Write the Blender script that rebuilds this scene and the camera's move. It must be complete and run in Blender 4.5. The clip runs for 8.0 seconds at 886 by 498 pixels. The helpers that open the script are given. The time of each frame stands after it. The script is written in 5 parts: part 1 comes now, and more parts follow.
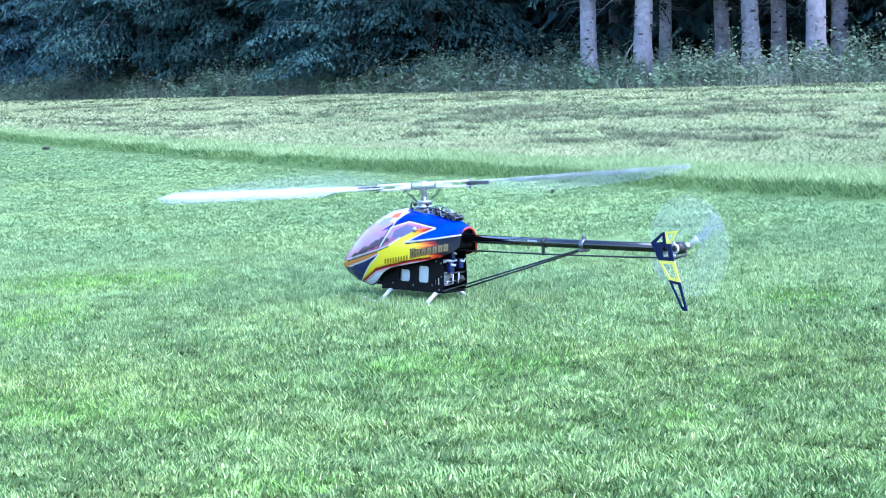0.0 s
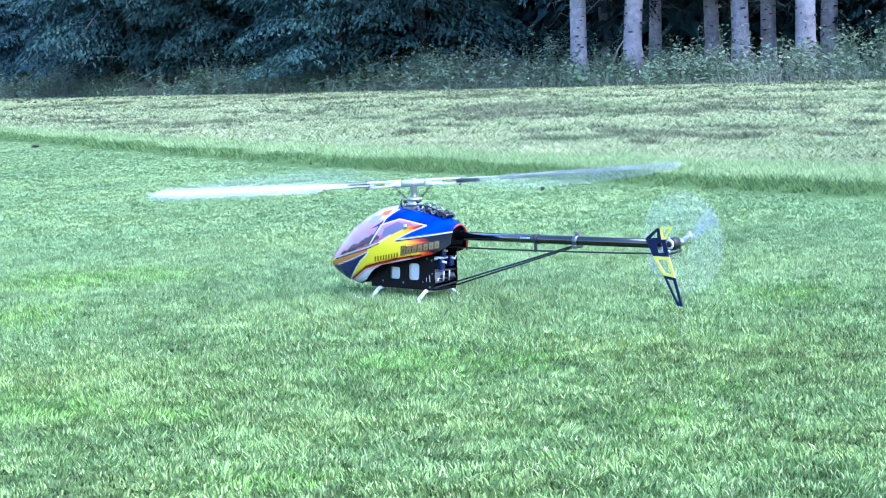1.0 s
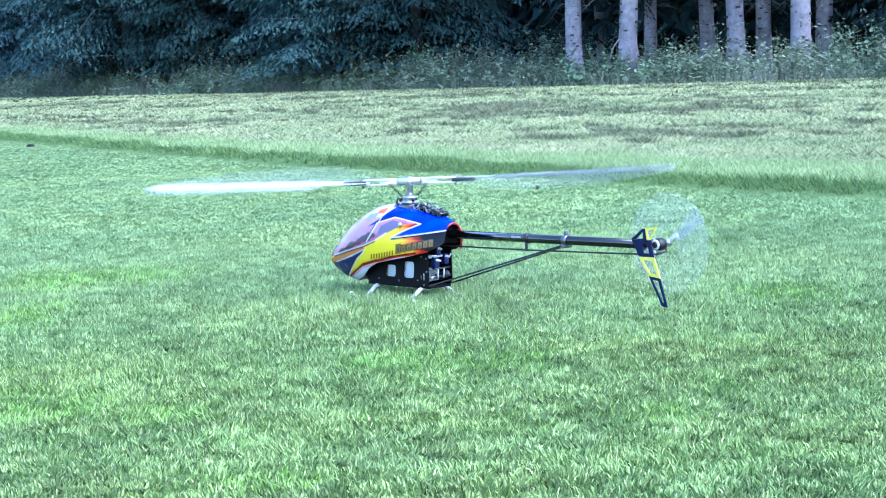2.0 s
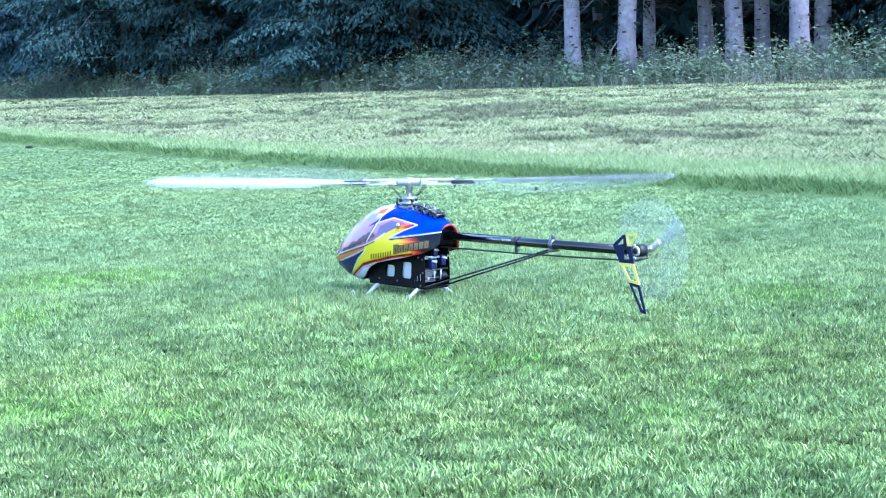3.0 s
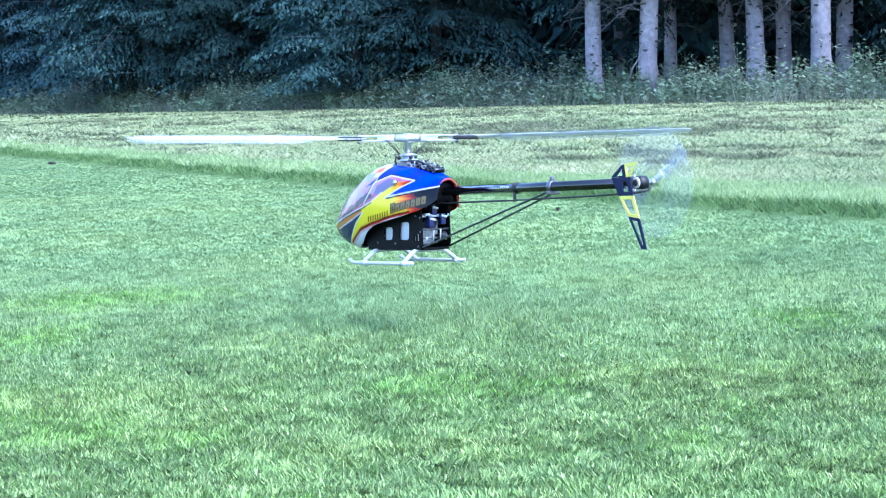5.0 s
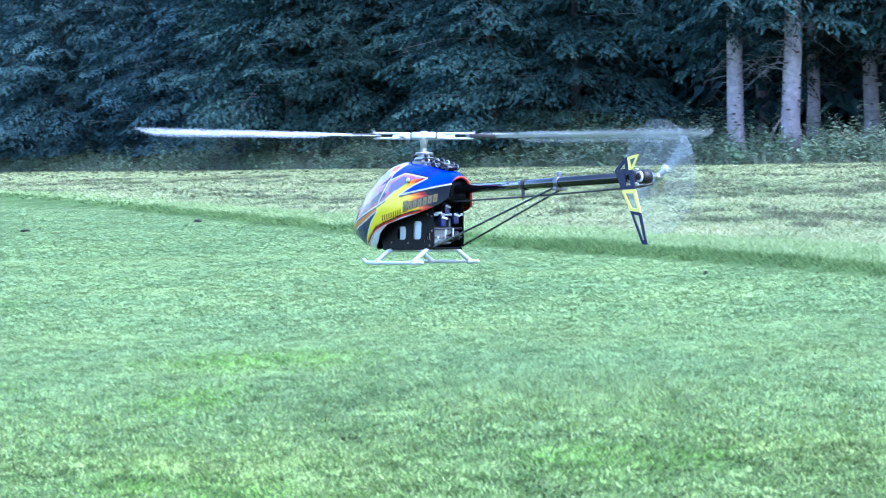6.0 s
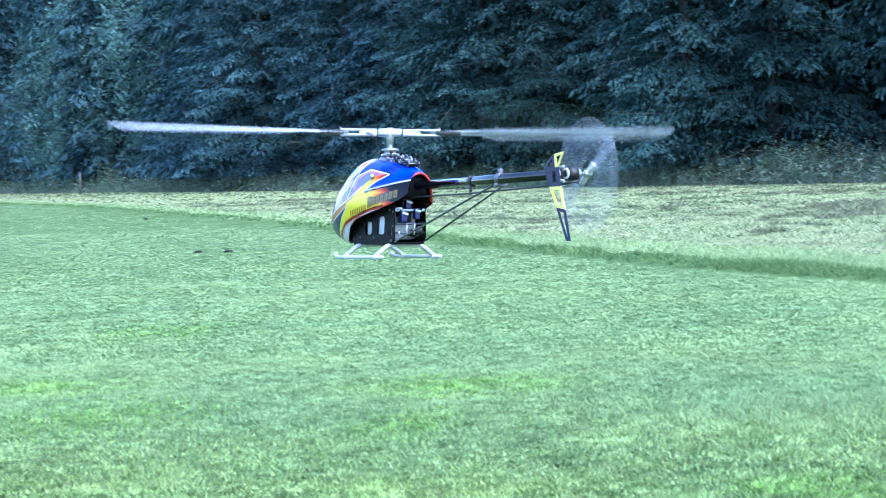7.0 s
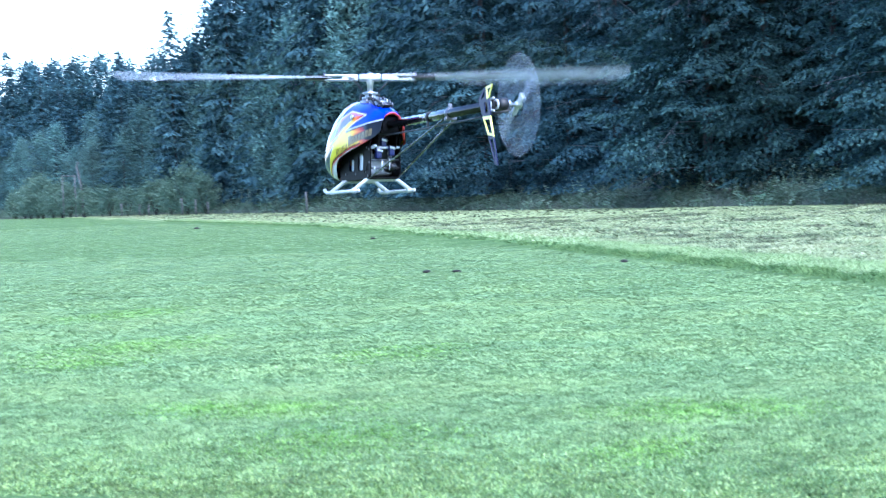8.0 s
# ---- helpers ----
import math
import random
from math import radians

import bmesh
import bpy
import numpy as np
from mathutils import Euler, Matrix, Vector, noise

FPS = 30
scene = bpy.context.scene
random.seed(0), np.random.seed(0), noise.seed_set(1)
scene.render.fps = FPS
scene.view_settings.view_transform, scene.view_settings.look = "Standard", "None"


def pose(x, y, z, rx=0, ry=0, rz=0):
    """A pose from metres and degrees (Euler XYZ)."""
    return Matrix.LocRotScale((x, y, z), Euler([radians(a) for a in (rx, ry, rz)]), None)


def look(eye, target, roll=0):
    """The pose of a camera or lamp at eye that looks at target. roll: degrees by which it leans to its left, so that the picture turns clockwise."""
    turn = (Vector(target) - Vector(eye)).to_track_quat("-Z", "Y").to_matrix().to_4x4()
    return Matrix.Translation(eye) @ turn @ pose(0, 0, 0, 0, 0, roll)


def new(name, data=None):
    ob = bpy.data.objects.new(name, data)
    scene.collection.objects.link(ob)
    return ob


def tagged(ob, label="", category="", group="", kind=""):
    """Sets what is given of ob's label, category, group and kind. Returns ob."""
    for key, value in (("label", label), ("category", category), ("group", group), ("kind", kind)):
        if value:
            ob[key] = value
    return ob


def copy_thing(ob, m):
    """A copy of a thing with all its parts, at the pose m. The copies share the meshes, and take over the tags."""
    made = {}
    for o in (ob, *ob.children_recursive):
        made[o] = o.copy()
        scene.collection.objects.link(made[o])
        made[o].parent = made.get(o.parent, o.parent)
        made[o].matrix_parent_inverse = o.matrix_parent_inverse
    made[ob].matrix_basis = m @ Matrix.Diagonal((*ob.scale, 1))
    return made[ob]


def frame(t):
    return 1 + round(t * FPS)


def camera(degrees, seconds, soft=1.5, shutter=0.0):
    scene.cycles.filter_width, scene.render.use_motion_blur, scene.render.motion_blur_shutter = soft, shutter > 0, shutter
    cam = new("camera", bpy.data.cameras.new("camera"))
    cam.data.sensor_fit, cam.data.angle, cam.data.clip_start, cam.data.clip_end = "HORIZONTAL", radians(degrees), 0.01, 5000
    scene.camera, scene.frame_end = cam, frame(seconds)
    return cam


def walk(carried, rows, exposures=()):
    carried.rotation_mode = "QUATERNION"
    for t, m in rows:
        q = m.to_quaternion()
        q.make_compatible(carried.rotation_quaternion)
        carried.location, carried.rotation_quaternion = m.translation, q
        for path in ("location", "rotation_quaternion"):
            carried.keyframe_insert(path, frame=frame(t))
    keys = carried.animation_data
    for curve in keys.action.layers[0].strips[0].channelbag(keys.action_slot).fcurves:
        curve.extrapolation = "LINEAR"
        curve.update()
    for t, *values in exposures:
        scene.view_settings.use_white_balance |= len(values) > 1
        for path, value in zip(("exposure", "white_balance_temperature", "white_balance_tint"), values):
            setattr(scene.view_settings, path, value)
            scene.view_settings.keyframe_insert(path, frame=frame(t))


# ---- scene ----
cam = camera(26.8, 8.0, soft=1.05, shutter=0.3)


def eye(x, y, z, yaw, pitch, roll):
    """Camera pose: degrees of yaw to the left, pitch upwards, roll."""
    return pose(x, y, z, 90 + pitch, 0, yaw) @ pose(0, 0, 0, 0, 0, roll)


walk(cam, [
    (0.0, eye(0.000, 0.000, 0.680, 0.00, -5.65, -2.20)),
    (0.5, eye(-0.001, -0.004, 0.679, -0.01, -5.67, -2.24)),
    (1.0, eye(0.001, -0.004, 0.678, -0.30, -5.73, -2.23)),
    (1.5, eye(0.002, -0.005, 0.678, -0.41, -5.77, -2.23)),
    (3.0, eye(0.005, -0.005, 0.678, -0.47, -5.73, -2.30)),
    (3.5, eye(0.005, -0.005, 0.678, -0.42, -5.69, -2.22)),
    (4.0, eye(0.000, -0.005, 0.678, -0.33, -5.73, -1.98)),
    (4.2, eye(-0.001, -0.006, 0.679, -0.35, -5.78, -2.00)),
    (5.3, eye(-0.012, -0.014, 0.708, 0.73, -4.57, -1.90)),
    (5.5, eye(-0.023, -0.011, 0.715, 1.46, -4.04, -1.70)),
    (6.0, eye(-0.053, 0.006, 0.724, 4.28, -3.30, -1.82)),
    (6.5, eye(-0.081, 0.011, 0.732, 7.19, -2.93, -2.12)),
    (7.0, eye(-0.109, 0.014, 0.745, 10.18, -2.53, -2.14)),
    (7.5, eye(-0.144, 0.012, 0.754, 13.56, -2.26, -2.23)),
    (8.0, eye(-0.176, 0.014, 0.764, 16.96, -1.70, -2.45)),
], exposures=[(0.0, 2.65, 5050, 12), (8.0, 2.65, 5050, 12)])

# ---- light: open shade under a bright evening sky ----
world = bpy.data.worlds.new("sky")
scene.world = world
world.use_nodes = True
wn = world.node_tree
sky = wn.nodes.new("ShaderNodeTexSky")
sky.sky_type = "NISHITA"
sky.sun_disc = False
sky.sun_elevation = radians(55)
sky.sun_rotation = radians(139)
sky.air_density, sky.dust_density, sky.ozone_density = 1.0, 1.6, 1.5
wn.links.new(sky.outputs[0], wn.nodes["Background"].inputs[0])
wn.nodes["Background"].inputs[1].default_value = 0.14

sun_data = bpy.data.lights.new("sun", "SUN")
sun_data.energy = 1.0
sun_data.angle = radians(45)
sun_data.color = (1.0, 0.95, 0.88)
sun = new("sun", sun_data)
sun.matrix_world = look((4.5, -5.2, 10), (0, 0, 0))

from mathutils.geometry import delaunay_2d_cdt


# ---- materials ----
def material(name, colour, rough=0.5, metal=0.0, vary=0.0, scale=20.0, bump=0.0, coat=0.0):
    """A plain surface with two scales of variation in colour and a fine relief."""
    m = bpy.data.materials.new(name)
    m.use_nodes = True
    nt = m.node_tree
    b = nt.nodes["Principled BSDF"]
    b.inputs["Base Color"].default_value = (*colour, 1)
    b.inputs["Roughness"].default_value = rough
    b.inputs["Metallic"].default_value = metal
    b.inputs["Coat Weight"].default_value = coat
    if vary or bump:
        tc = nt.nodes.new("ShaderNodeTexCoord")
        small, large = nt.nodes.new("ShaderNodeTexNoise"), nt.nodes.new("ShaderNodeTexNoise")
        small.inputs["Scale"].default_value, large.inputs["Scale"].default_value = scale, scale / 7
        small.inputs["Detail"].default_value = 4
        add = nt.nodes.new("ShaderNodeMath")
        add.operation = "ADD"
        for n in (small, large):
            nt.links.new(tc.outputs["Object"], n.inputs["Vector"])
        nt.links.new(small.outputs["Fac"], add.inputs[0])
        nt.links.new(large.outputs["Fac"], add.inputs[1])
        ramp = nt.nodes.new("ShaderNodeMapRange")
        ramp.inputs["From Min"].default_value, ramp.inputs["From Max"].default_value = 0.65, 1.35
        ramp.inputs["To Min"].default_value, ramp.inputs["To Max"].default_value = 1 - vary, 1 + vary
        nt.links.new(add.outputs[0], ramp.inputs["Value"])
        mul = nt.nodes.new("ShaderNodeVectorMath")
        mul.operation = "SCALE"
        mul.inputs[0].default_value = colour
        nt.links.new(ramp.outputs[0], mul.inputs["Scale"])
        nt.links.new(mul.outputs[0], b.inputs["Base Color"])
        if bump:
            bp = nt.nodes.new("ShaderNodeBump")
            bp.inputs["Strength"].default_value = bump
            bp.inputs["Distance"].default_value = 0.3 / scale
            nt.links.new(small.outputs["Fac"], bp.inputs["Height"])
            nt.links.new(bp.outputs[0], b.inputs["Normal"])
    return m


def foliage(name, stops, patch_a, patch_b, patch_scale, patch_mix=0.5, through_light=0.3, rough=0.55, sheen=0.3, own=0.0, clumps=0.0):
    """Leaf material: each leaf takes its own tone (stops), large patches of ground or crown shift towards patch_a or patch_b,
    and each tuft or limb is a little paler or deeper (clumps)."""
    m = bpy.data.materials.new(name)
    m.use_nodes = True
    nt = m.node_tree
    b, out = nt.nodes["Principled BSDF"], nt.nodes["Material Output"]
    geo, tc = nt.nodes.new("ShaderNodeNewGeometry"), nt.nodes.new("ShaderNodeTexCoord")
    ramp = nt.nodes.new("ShaderNodeValToRGB")
    ramp.color_ramp.elements[0].color = (*stops[0], 1)
    ramp.color_ramp.elements[1].color = (*stops[-1], 1)
    for i, c in enumerate(stops[1:-1]):
        e = ramp.color_ramp.elements.new((i + 1) / (len(stops) - 1))
        e.color = (*c, 1)
    nt.links.new(geo.outputs["Random Per Island"], ramp.inputs[0])
    no = nt.nodes.new("ShaderNodeTexNoise")
    no.inputs["Scale"].default_value, no.inputs["Detail"].default_value = patch_scale, 5
    no.inputs["Roughness"].default_value = 0.62
    nt.links.new(geo.outputs["Position"], no.inputs["Vector"])
    pr = nt.nodes.new("ShaderNodeValToRGB")
    pr.color_ramp.elements[0].color, pr.color_ramp.elements[0].position = (*patch_a, 1), 0.38
    pr.color_ramp.elements[1].color, pr.color_ramp.elements[1].position = (*patch_b, 1), 0.64
    nt.links.new(no.outputs["Fac"], pr.inputs[0])
    mix = nt.nodes.new("ShaderNodeMix")
    mix.data_type, mix.inputs["Factor"].default_value = "RGBA", patch_mix
    nt.links.new(ramp.outputs[0], mix.inputs["A"])
    nt.links.new(pr.outputs[0], mix.inputs["B"])
    shade = mix.outputs["Result"]
    if own:
        info, mr, sc = nt.nodes.new("ShaderNodeObjectInfo"), nt.nodes.new("ShaderNodeMapRange"), nt.nodes.new("ShaderNodeVectorMath")
        mr.inputs["To Min"].default_value, mr.inputs["To Max"].default_value = 1 - own, 1 + own
        sc.operation = "SCALE"
        nt.links.new(info.outputs["Random"], mr.inputs["Value"])
        nt.links.new(shade, sc.inputs[0])
        nt.links.new(mr.outputs[0], sc.inputs["Scale"])
        shade = sc.outputs[0]
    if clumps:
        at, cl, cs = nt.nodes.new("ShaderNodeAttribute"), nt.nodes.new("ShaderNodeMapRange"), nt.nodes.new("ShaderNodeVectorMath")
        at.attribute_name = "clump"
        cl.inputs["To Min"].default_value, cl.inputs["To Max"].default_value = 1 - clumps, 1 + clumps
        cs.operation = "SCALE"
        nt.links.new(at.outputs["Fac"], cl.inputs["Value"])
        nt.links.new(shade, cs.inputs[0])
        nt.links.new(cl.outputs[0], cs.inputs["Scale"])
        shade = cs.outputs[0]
    nt.links.new(shade, b.inputs["Base Color"])
    b.inputs["Roughness"].default_value = rough
    b.inputs["Specular IOR Level"].default_value = sheen
    tr = nt.nodes.new("ShaderNodeBsdfTranslucent")
    nt.links.new(shade, tr.inputs["Color"])
    ms = nt.nodes.new("ShaderNodeMixShader")
    ms.inputs[0].default_value = through_light
    nt.links.new(b.outputs[0], ms.inputs[1])
    nt.links.new(tr.outputs[0], ms.inputs[2])
    nt.links.new(ms.outputs[0], out.inputs["Surface"])
    return m


def ground_material(name, a, b_, scale, fine):
    m = bpy.data.materials.new(name)
    m.use_nodes = True
    nt = m.node_tree
    b = nt.nodes["Principled BSDF"]
    geo = nt.nodes.new("ShaderNodeNewGeometry")
    n1, n2 = nt.nodes.new("ShaderNodeTexNoise"), nt.nodes.new("ShaderNodeTexNoise")
    n1.inputs["Scale"].default_value, n2.inputs["Scale"].default_value = scale, fine
    n1.inputs["Detail"].default_value = n2.inputs["Detail"].default_value = 6
    for n in (n1, n2):
        nt.links.new(geo.outputs["Position"], n.inputs["Vector"])
    add = nt.nodes.new("ShaderNodeMath")
    add.operation = "ADD"
    nt.links.new(n1.outputs["Fac"], add.inputs[0])
    nt.links.new(n2.outputs["Fac"], add.inputs[1])
    r = nt.nodes.new("ShaderNodeValToRGB")
    r.color_ramp.elements[0].color, r.color_ramp.elements[0].position = (*a, 1), 0.36
    r.color_ramp.elements[1].color, r.color_ramp.elements[1].position = (*b_, 1), 0.64
    half = nt.nodes.new("ShaderNodeMath")
    half.operation, half.inputs[1].default_value = "MULTIPLY", 0.5
    nt.links.new(add.outputs[0], half.inputs[0])
    nt.links.new(half.outputs[0], r.inputs[0])
    nt.links.new(r.outputs[0], b.inputs["Base Color"])
    b.inputs["Roughness"].default_value = 1.0
    b.inputs["Specular IOR Level"].default_value = 0.05
    bp = nt.nodes.new("ShaderNodeBump")
    bp.inputs["Strength"].default_value, bp.inputs["Distance"].default_value = 0.8, 0.03
    nt.links.new(n2.outputs["Fac"], bp.inputs["Height"])
    nt.links.new(bp.outputs[0], b.inputs["Normal"])
    return m


M_TURF = ground_material("turf", (0.045, 0.08, 0.0255), (0.11, 0.172, 0.0612), 1.2, 70)
M_STUBBLE = ground_material("stubble", (0.11, 0.15, 0.06), (0.27, 0.30, 0.14), 0.7, 14)
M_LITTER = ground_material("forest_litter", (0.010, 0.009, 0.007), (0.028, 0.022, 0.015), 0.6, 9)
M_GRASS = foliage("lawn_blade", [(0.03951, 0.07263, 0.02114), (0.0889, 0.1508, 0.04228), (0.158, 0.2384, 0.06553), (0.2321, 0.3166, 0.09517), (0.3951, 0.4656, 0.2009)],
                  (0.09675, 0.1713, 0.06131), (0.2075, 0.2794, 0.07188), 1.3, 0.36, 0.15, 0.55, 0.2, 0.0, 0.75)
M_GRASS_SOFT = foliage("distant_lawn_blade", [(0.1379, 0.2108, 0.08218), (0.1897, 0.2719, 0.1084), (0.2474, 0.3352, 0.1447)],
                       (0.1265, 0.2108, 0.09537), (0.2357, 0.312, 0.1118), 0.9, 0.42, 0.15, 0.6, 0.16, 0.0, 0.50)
M_GRASS_YELLOW = foliage("yellowish_lawn_blade", [(0.063, 0.125, 0.01767), (0.1218, 0.22, 0.03787), (0.1764, 0.3, 0.06311), (0.2772, 0.42, 0.1389)],
                         (0.1092, 0.22, 0.04292), (0.1848, 0.3, 0.06564), 2.0, 0.4, 0.15, 0.62, 0.12, 0.0, 0.70)
M_EDGE_GRASS = foliage("uncut_grass", [(0.08, 0.14, 0.0495), (0.18, 0.26, 0.099), (0.31, 0.39, 0.187), (0.44, 0.49, 0.297)],
                       (0.14, 0.22, 0.0748), (0.28, 0.36, 0.143), 0.9, 0.4, 0.25, 0.7, 0.08)
# darker copy of the uncut grass, with the bank's shade put into its colour
M_EDGE_SHADE = foliage("lush_uncut_grass", [(0.04104, 0.08664, 0.02736), (0.09348, 0.1619, 0.05198), (0.1881, 0.2736, 0.1026)],
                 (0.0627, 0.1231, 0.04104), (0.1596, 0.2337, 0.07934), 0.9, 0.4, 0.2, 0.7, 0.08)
M_HAY = foliage("cut_hay", [(0.05347, 0.07469, 0.02976), (0.1463, 0.1824, 0.078), (0.2623, 0.2871, 0.1406), (0.4086, 0.4103, 0.2617)],
                (0.111, 0.1688, 0.06671), (0.3067, 0.3104, 0.1662), 0.6, 0.45, 0.15, 0.8, 0.3, 0.0, 0.35)
M_HAY_DARK = foliage("old_hay", [(0.05187, 0.0722, 0.038), (0.08778, 0.1064, 0.05937), (0.1496, 0.152, 0.1021)],
                     (0.05785, 0.0874, 0.04512), (0.1297, 0.1254, 0.07838), 0.6, 0.4, 0.1, 0.9, 0.08)
M_WEED = foliage("weed_leaf", [(0.06571, 0.1072, 0.06611), (0.09856, 0.1595, 0.09445), (0.1446, 0.2091, 0.126), (0.1972, 0.2326, 0.17)],
                 (0.0736, 0.1334, 0.08816), (0.1786, 0.1933, 0.1574), 0.3, 0.4, 0.25, 1.0, 0.04, 0.0, 0.38)
M_TALL = foliage("tall_grass", [(0.05951, 0.08501, 0.05963), (0.09314, 0.1294, 0.08944), (0.1449, 0.1701, 0.1297), (0.1862, 0.186, 0.167)],
                 (0.06727, 0.1072, 0.07752), (0.1617, 0.1552, 0.1431), 0.3, 0.5, 0.25, 1.0, 0.04)
M_WEED_PALE = foliage("weed_seed", [(0.092, 0.118, 0.068), (0.145, 0.148, 0.102), (0.185, 0.185, 0.145)],
                      (0.079, 0.111, 0.060), (0.158, 0.141, 0.102), 0.5, 0.4, 0.15)
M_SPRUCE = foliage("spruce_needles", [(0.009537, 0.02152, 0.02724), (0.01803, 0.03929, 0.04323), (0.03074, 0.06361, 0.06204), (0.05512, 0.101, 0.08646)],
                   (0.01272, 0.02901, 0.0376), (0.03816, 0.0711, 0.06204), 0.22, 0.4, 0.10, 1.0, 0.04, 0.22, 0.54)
# spruce needles with distance haze put into the colour, paler and bluer
M_SPRUCE_HAZE = foliage("bluish_spruce_needles", [(0.01656, 0.03498, 0.04647), (0.02896, 0.05967, 0.07181), (0.04757, 0.09054, 0.09924), (0.07448, 0.1317, 0.131)],
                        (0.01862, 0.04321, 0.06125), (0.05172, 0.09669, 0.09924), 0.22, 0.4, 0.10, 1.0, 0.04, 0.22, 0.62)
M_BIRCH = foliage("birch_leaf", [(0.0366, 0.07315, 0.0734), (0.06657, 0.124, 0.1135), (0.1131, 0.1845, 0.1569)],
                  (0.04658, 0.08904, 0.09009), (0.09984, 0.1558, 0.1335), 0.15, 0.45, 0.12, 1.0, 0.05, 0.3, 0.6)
M_SHRUB = foliage("shrub_leaf", [(0.05175, 0.0897, 0.0673), (0.08625, 0.1357, 0.101), (0.1323, 0.184, 0.1346)],
                  (0.046, 0.08625, 0.06249), (0.09775, 0.138, 0.09014), 0.2, 0.4, 0.2, 1.0, 0.05)
M_DEADWOOD = material("dead_twig", (0.075, 0.074, 0.080), 0.9, 0, 0.4, 6)
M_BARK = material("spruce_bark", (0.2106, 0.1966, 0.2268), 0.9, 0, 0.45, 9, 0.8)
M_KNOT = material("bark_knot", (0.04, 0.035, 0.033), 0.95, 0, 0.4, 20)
# near-black copy of the bark, with the wood's shade put into its colour
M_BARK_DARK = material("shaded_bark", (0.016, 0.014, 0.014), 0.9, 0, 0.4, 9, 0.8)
M_BIRCH_BARK = material("birch_bark", (0.55, 0.53, 0.50), 0.8, 0, 0.5, 5, 0.3)
M_POST = material("weathered_post", (0.085, 0.085, 0.085), 0.9, 0, 0.35, 12, 0.5)
M_SOIL = material("molehill_soil", (0.012, 0.011, 0.008), 0.95, 0, 0.5, 40, 1.0)
M_GRAVEL = material("pale_track", (0.22, 0.21, 0.18), 0.95, 0, 0.3, 12, 0.6)


# ---- building helpers ----
def mesh_object(name, mesh, mat, parent=None, label=""):
    ob = new(name, mesh)
    if mat is not None and not mesh.materials:
        mesh.materials.append(mat)
    ob.parent = parent
    if label:
        tagged(ob, label)
    return ob


def part(name, bm, mat, parent, label="", smooth=True):
    """Links a bmesh as one mesh object under a thing or part."""
    me = bpy.data.meshes.new(name)
    for f in bm.faces:
        f.smooth = smooth
    bm.to_mesh(me)
    bm.free()
    return mesh_object(name, me, mat, parent, label)


def empty(name, label, category, group="", m=None):
    ob = new(name)
    ob.empty_display_size = 0.1
    if m is not None:
        ob.matrix_world = m
    return tagged(ob, label, category, group)


def array_mesh(name, verts, faces, clump=None):
    """A mesh from numpy arrays; faces is (n, 3); clump is one number from 0 to 1 for each vertex."""
    me = bpy.data.meshes.new(name)
    me.vertices.add(len(verts))
    me.vertices.foreach_set("co", np.ascontiguousarray(verts, dtype=np.float32).ravel())
    me.loops.add(faces.size)
    me.loops.foreach_set("vertex_index", np.ascontiguousarray(faces, dtype=np.int32).ravel())
    me.polygons.add(len(faces))
    me.polygons.foreach_set("loop_start", np.arange(0, faces.size, 3, dtype=np.int32))
    me.update(calc_edges=True)
    if clump is not None:
        me.attributes.new("clump", "FLOAT", "POINT").data.foreach_set("value", np.ascontiguousarray(clump, dtype=np.float32))
    return me


def box(bm, size, at, rot=(0, 0, 0), bevel=0.0):
    r = bmesh.ops.create_cube(bm, size=1.0)
    m = pose(*at, *rot) @ Matrix.Diagonal((*size, 1))
    bmesh.ops.transform(bm, matrix=m, verts=r["verts"])
    if bevel:
        es = list({e for v in r["verts"] for e in v.link_edges})
        bmesh.ops.bevel(bm, geom=es, offset=bevel, segments=2, affect="EDGES", profile=0.6)


def tube(bm, points, radius, sides=10, caps=True):
    """A round bar along points; radius is one number or one for each point."""
    pts = [Vector(p) for p in points]
    rad = radius if isinstance(radius, (list, tuple)) else [radius] * len(pts)
    rings, ref = [], None
    for i, p in enumerate(pts):
        d = (pts[min(i + 1, len(pts) - 1)] - pts[max(i - 1, 0)]).normalized()
        if ref is None:
            ref = Vector((0, 0, 1)) if abs(d.z) < 0.9 else Vector((1, 0, 0))
        a = d.cross(ref).normalized()
        b = a.cross(d).normalized()
        ref = b
        rings.append([bm.verts.new(p + (a * math.cos(k * math.tau / sides) + b * math.sin(k * math.tau / sides)) * rad[i]) for k in range(sides)])
    for r0, r1 in zip(rings, rings[1:]):
        for k in range(sides):
            bm.faces.new((r0[k], r0[(k + 1) % sides], r1[(k + 1) % sides], r1[k]))
    if caps:
        bm.faces.new(list(reversed(rings[0])))
        bm.faces.new(rings[-1])


def lathe(bm, profile, axis="Z", at=(0, 0, 0), sides=20):
    """A turned body: profile of (radius, height) along an axis through a place."""
    turn = {"Z": Matrix.Identity(4), "Y": pose(0, 0, 0, -90, 0, 0), "X": pose(0, 0, 0, 0, 90, 0)}[axis]
    m = Matrix.Translation(at) @ turn
    rings = [[bm.verts.new(m @ Vector((r * math.cos(k * math.tau / sides), r * math.sin(k * math.tau / sides), h))) for k in range(sides)] for r, h in profile]
    for r0, r1 in zip(rings, rings[1:]):
        for k in range(sides):
            bm.faces.new((r0[k], r0[(k + 1) % sides], r1[(k + 1) % sides], r1[k]))
    bm.faces.new(list(reversed(rings[0])))
    bm.faces.new(rings[-1])


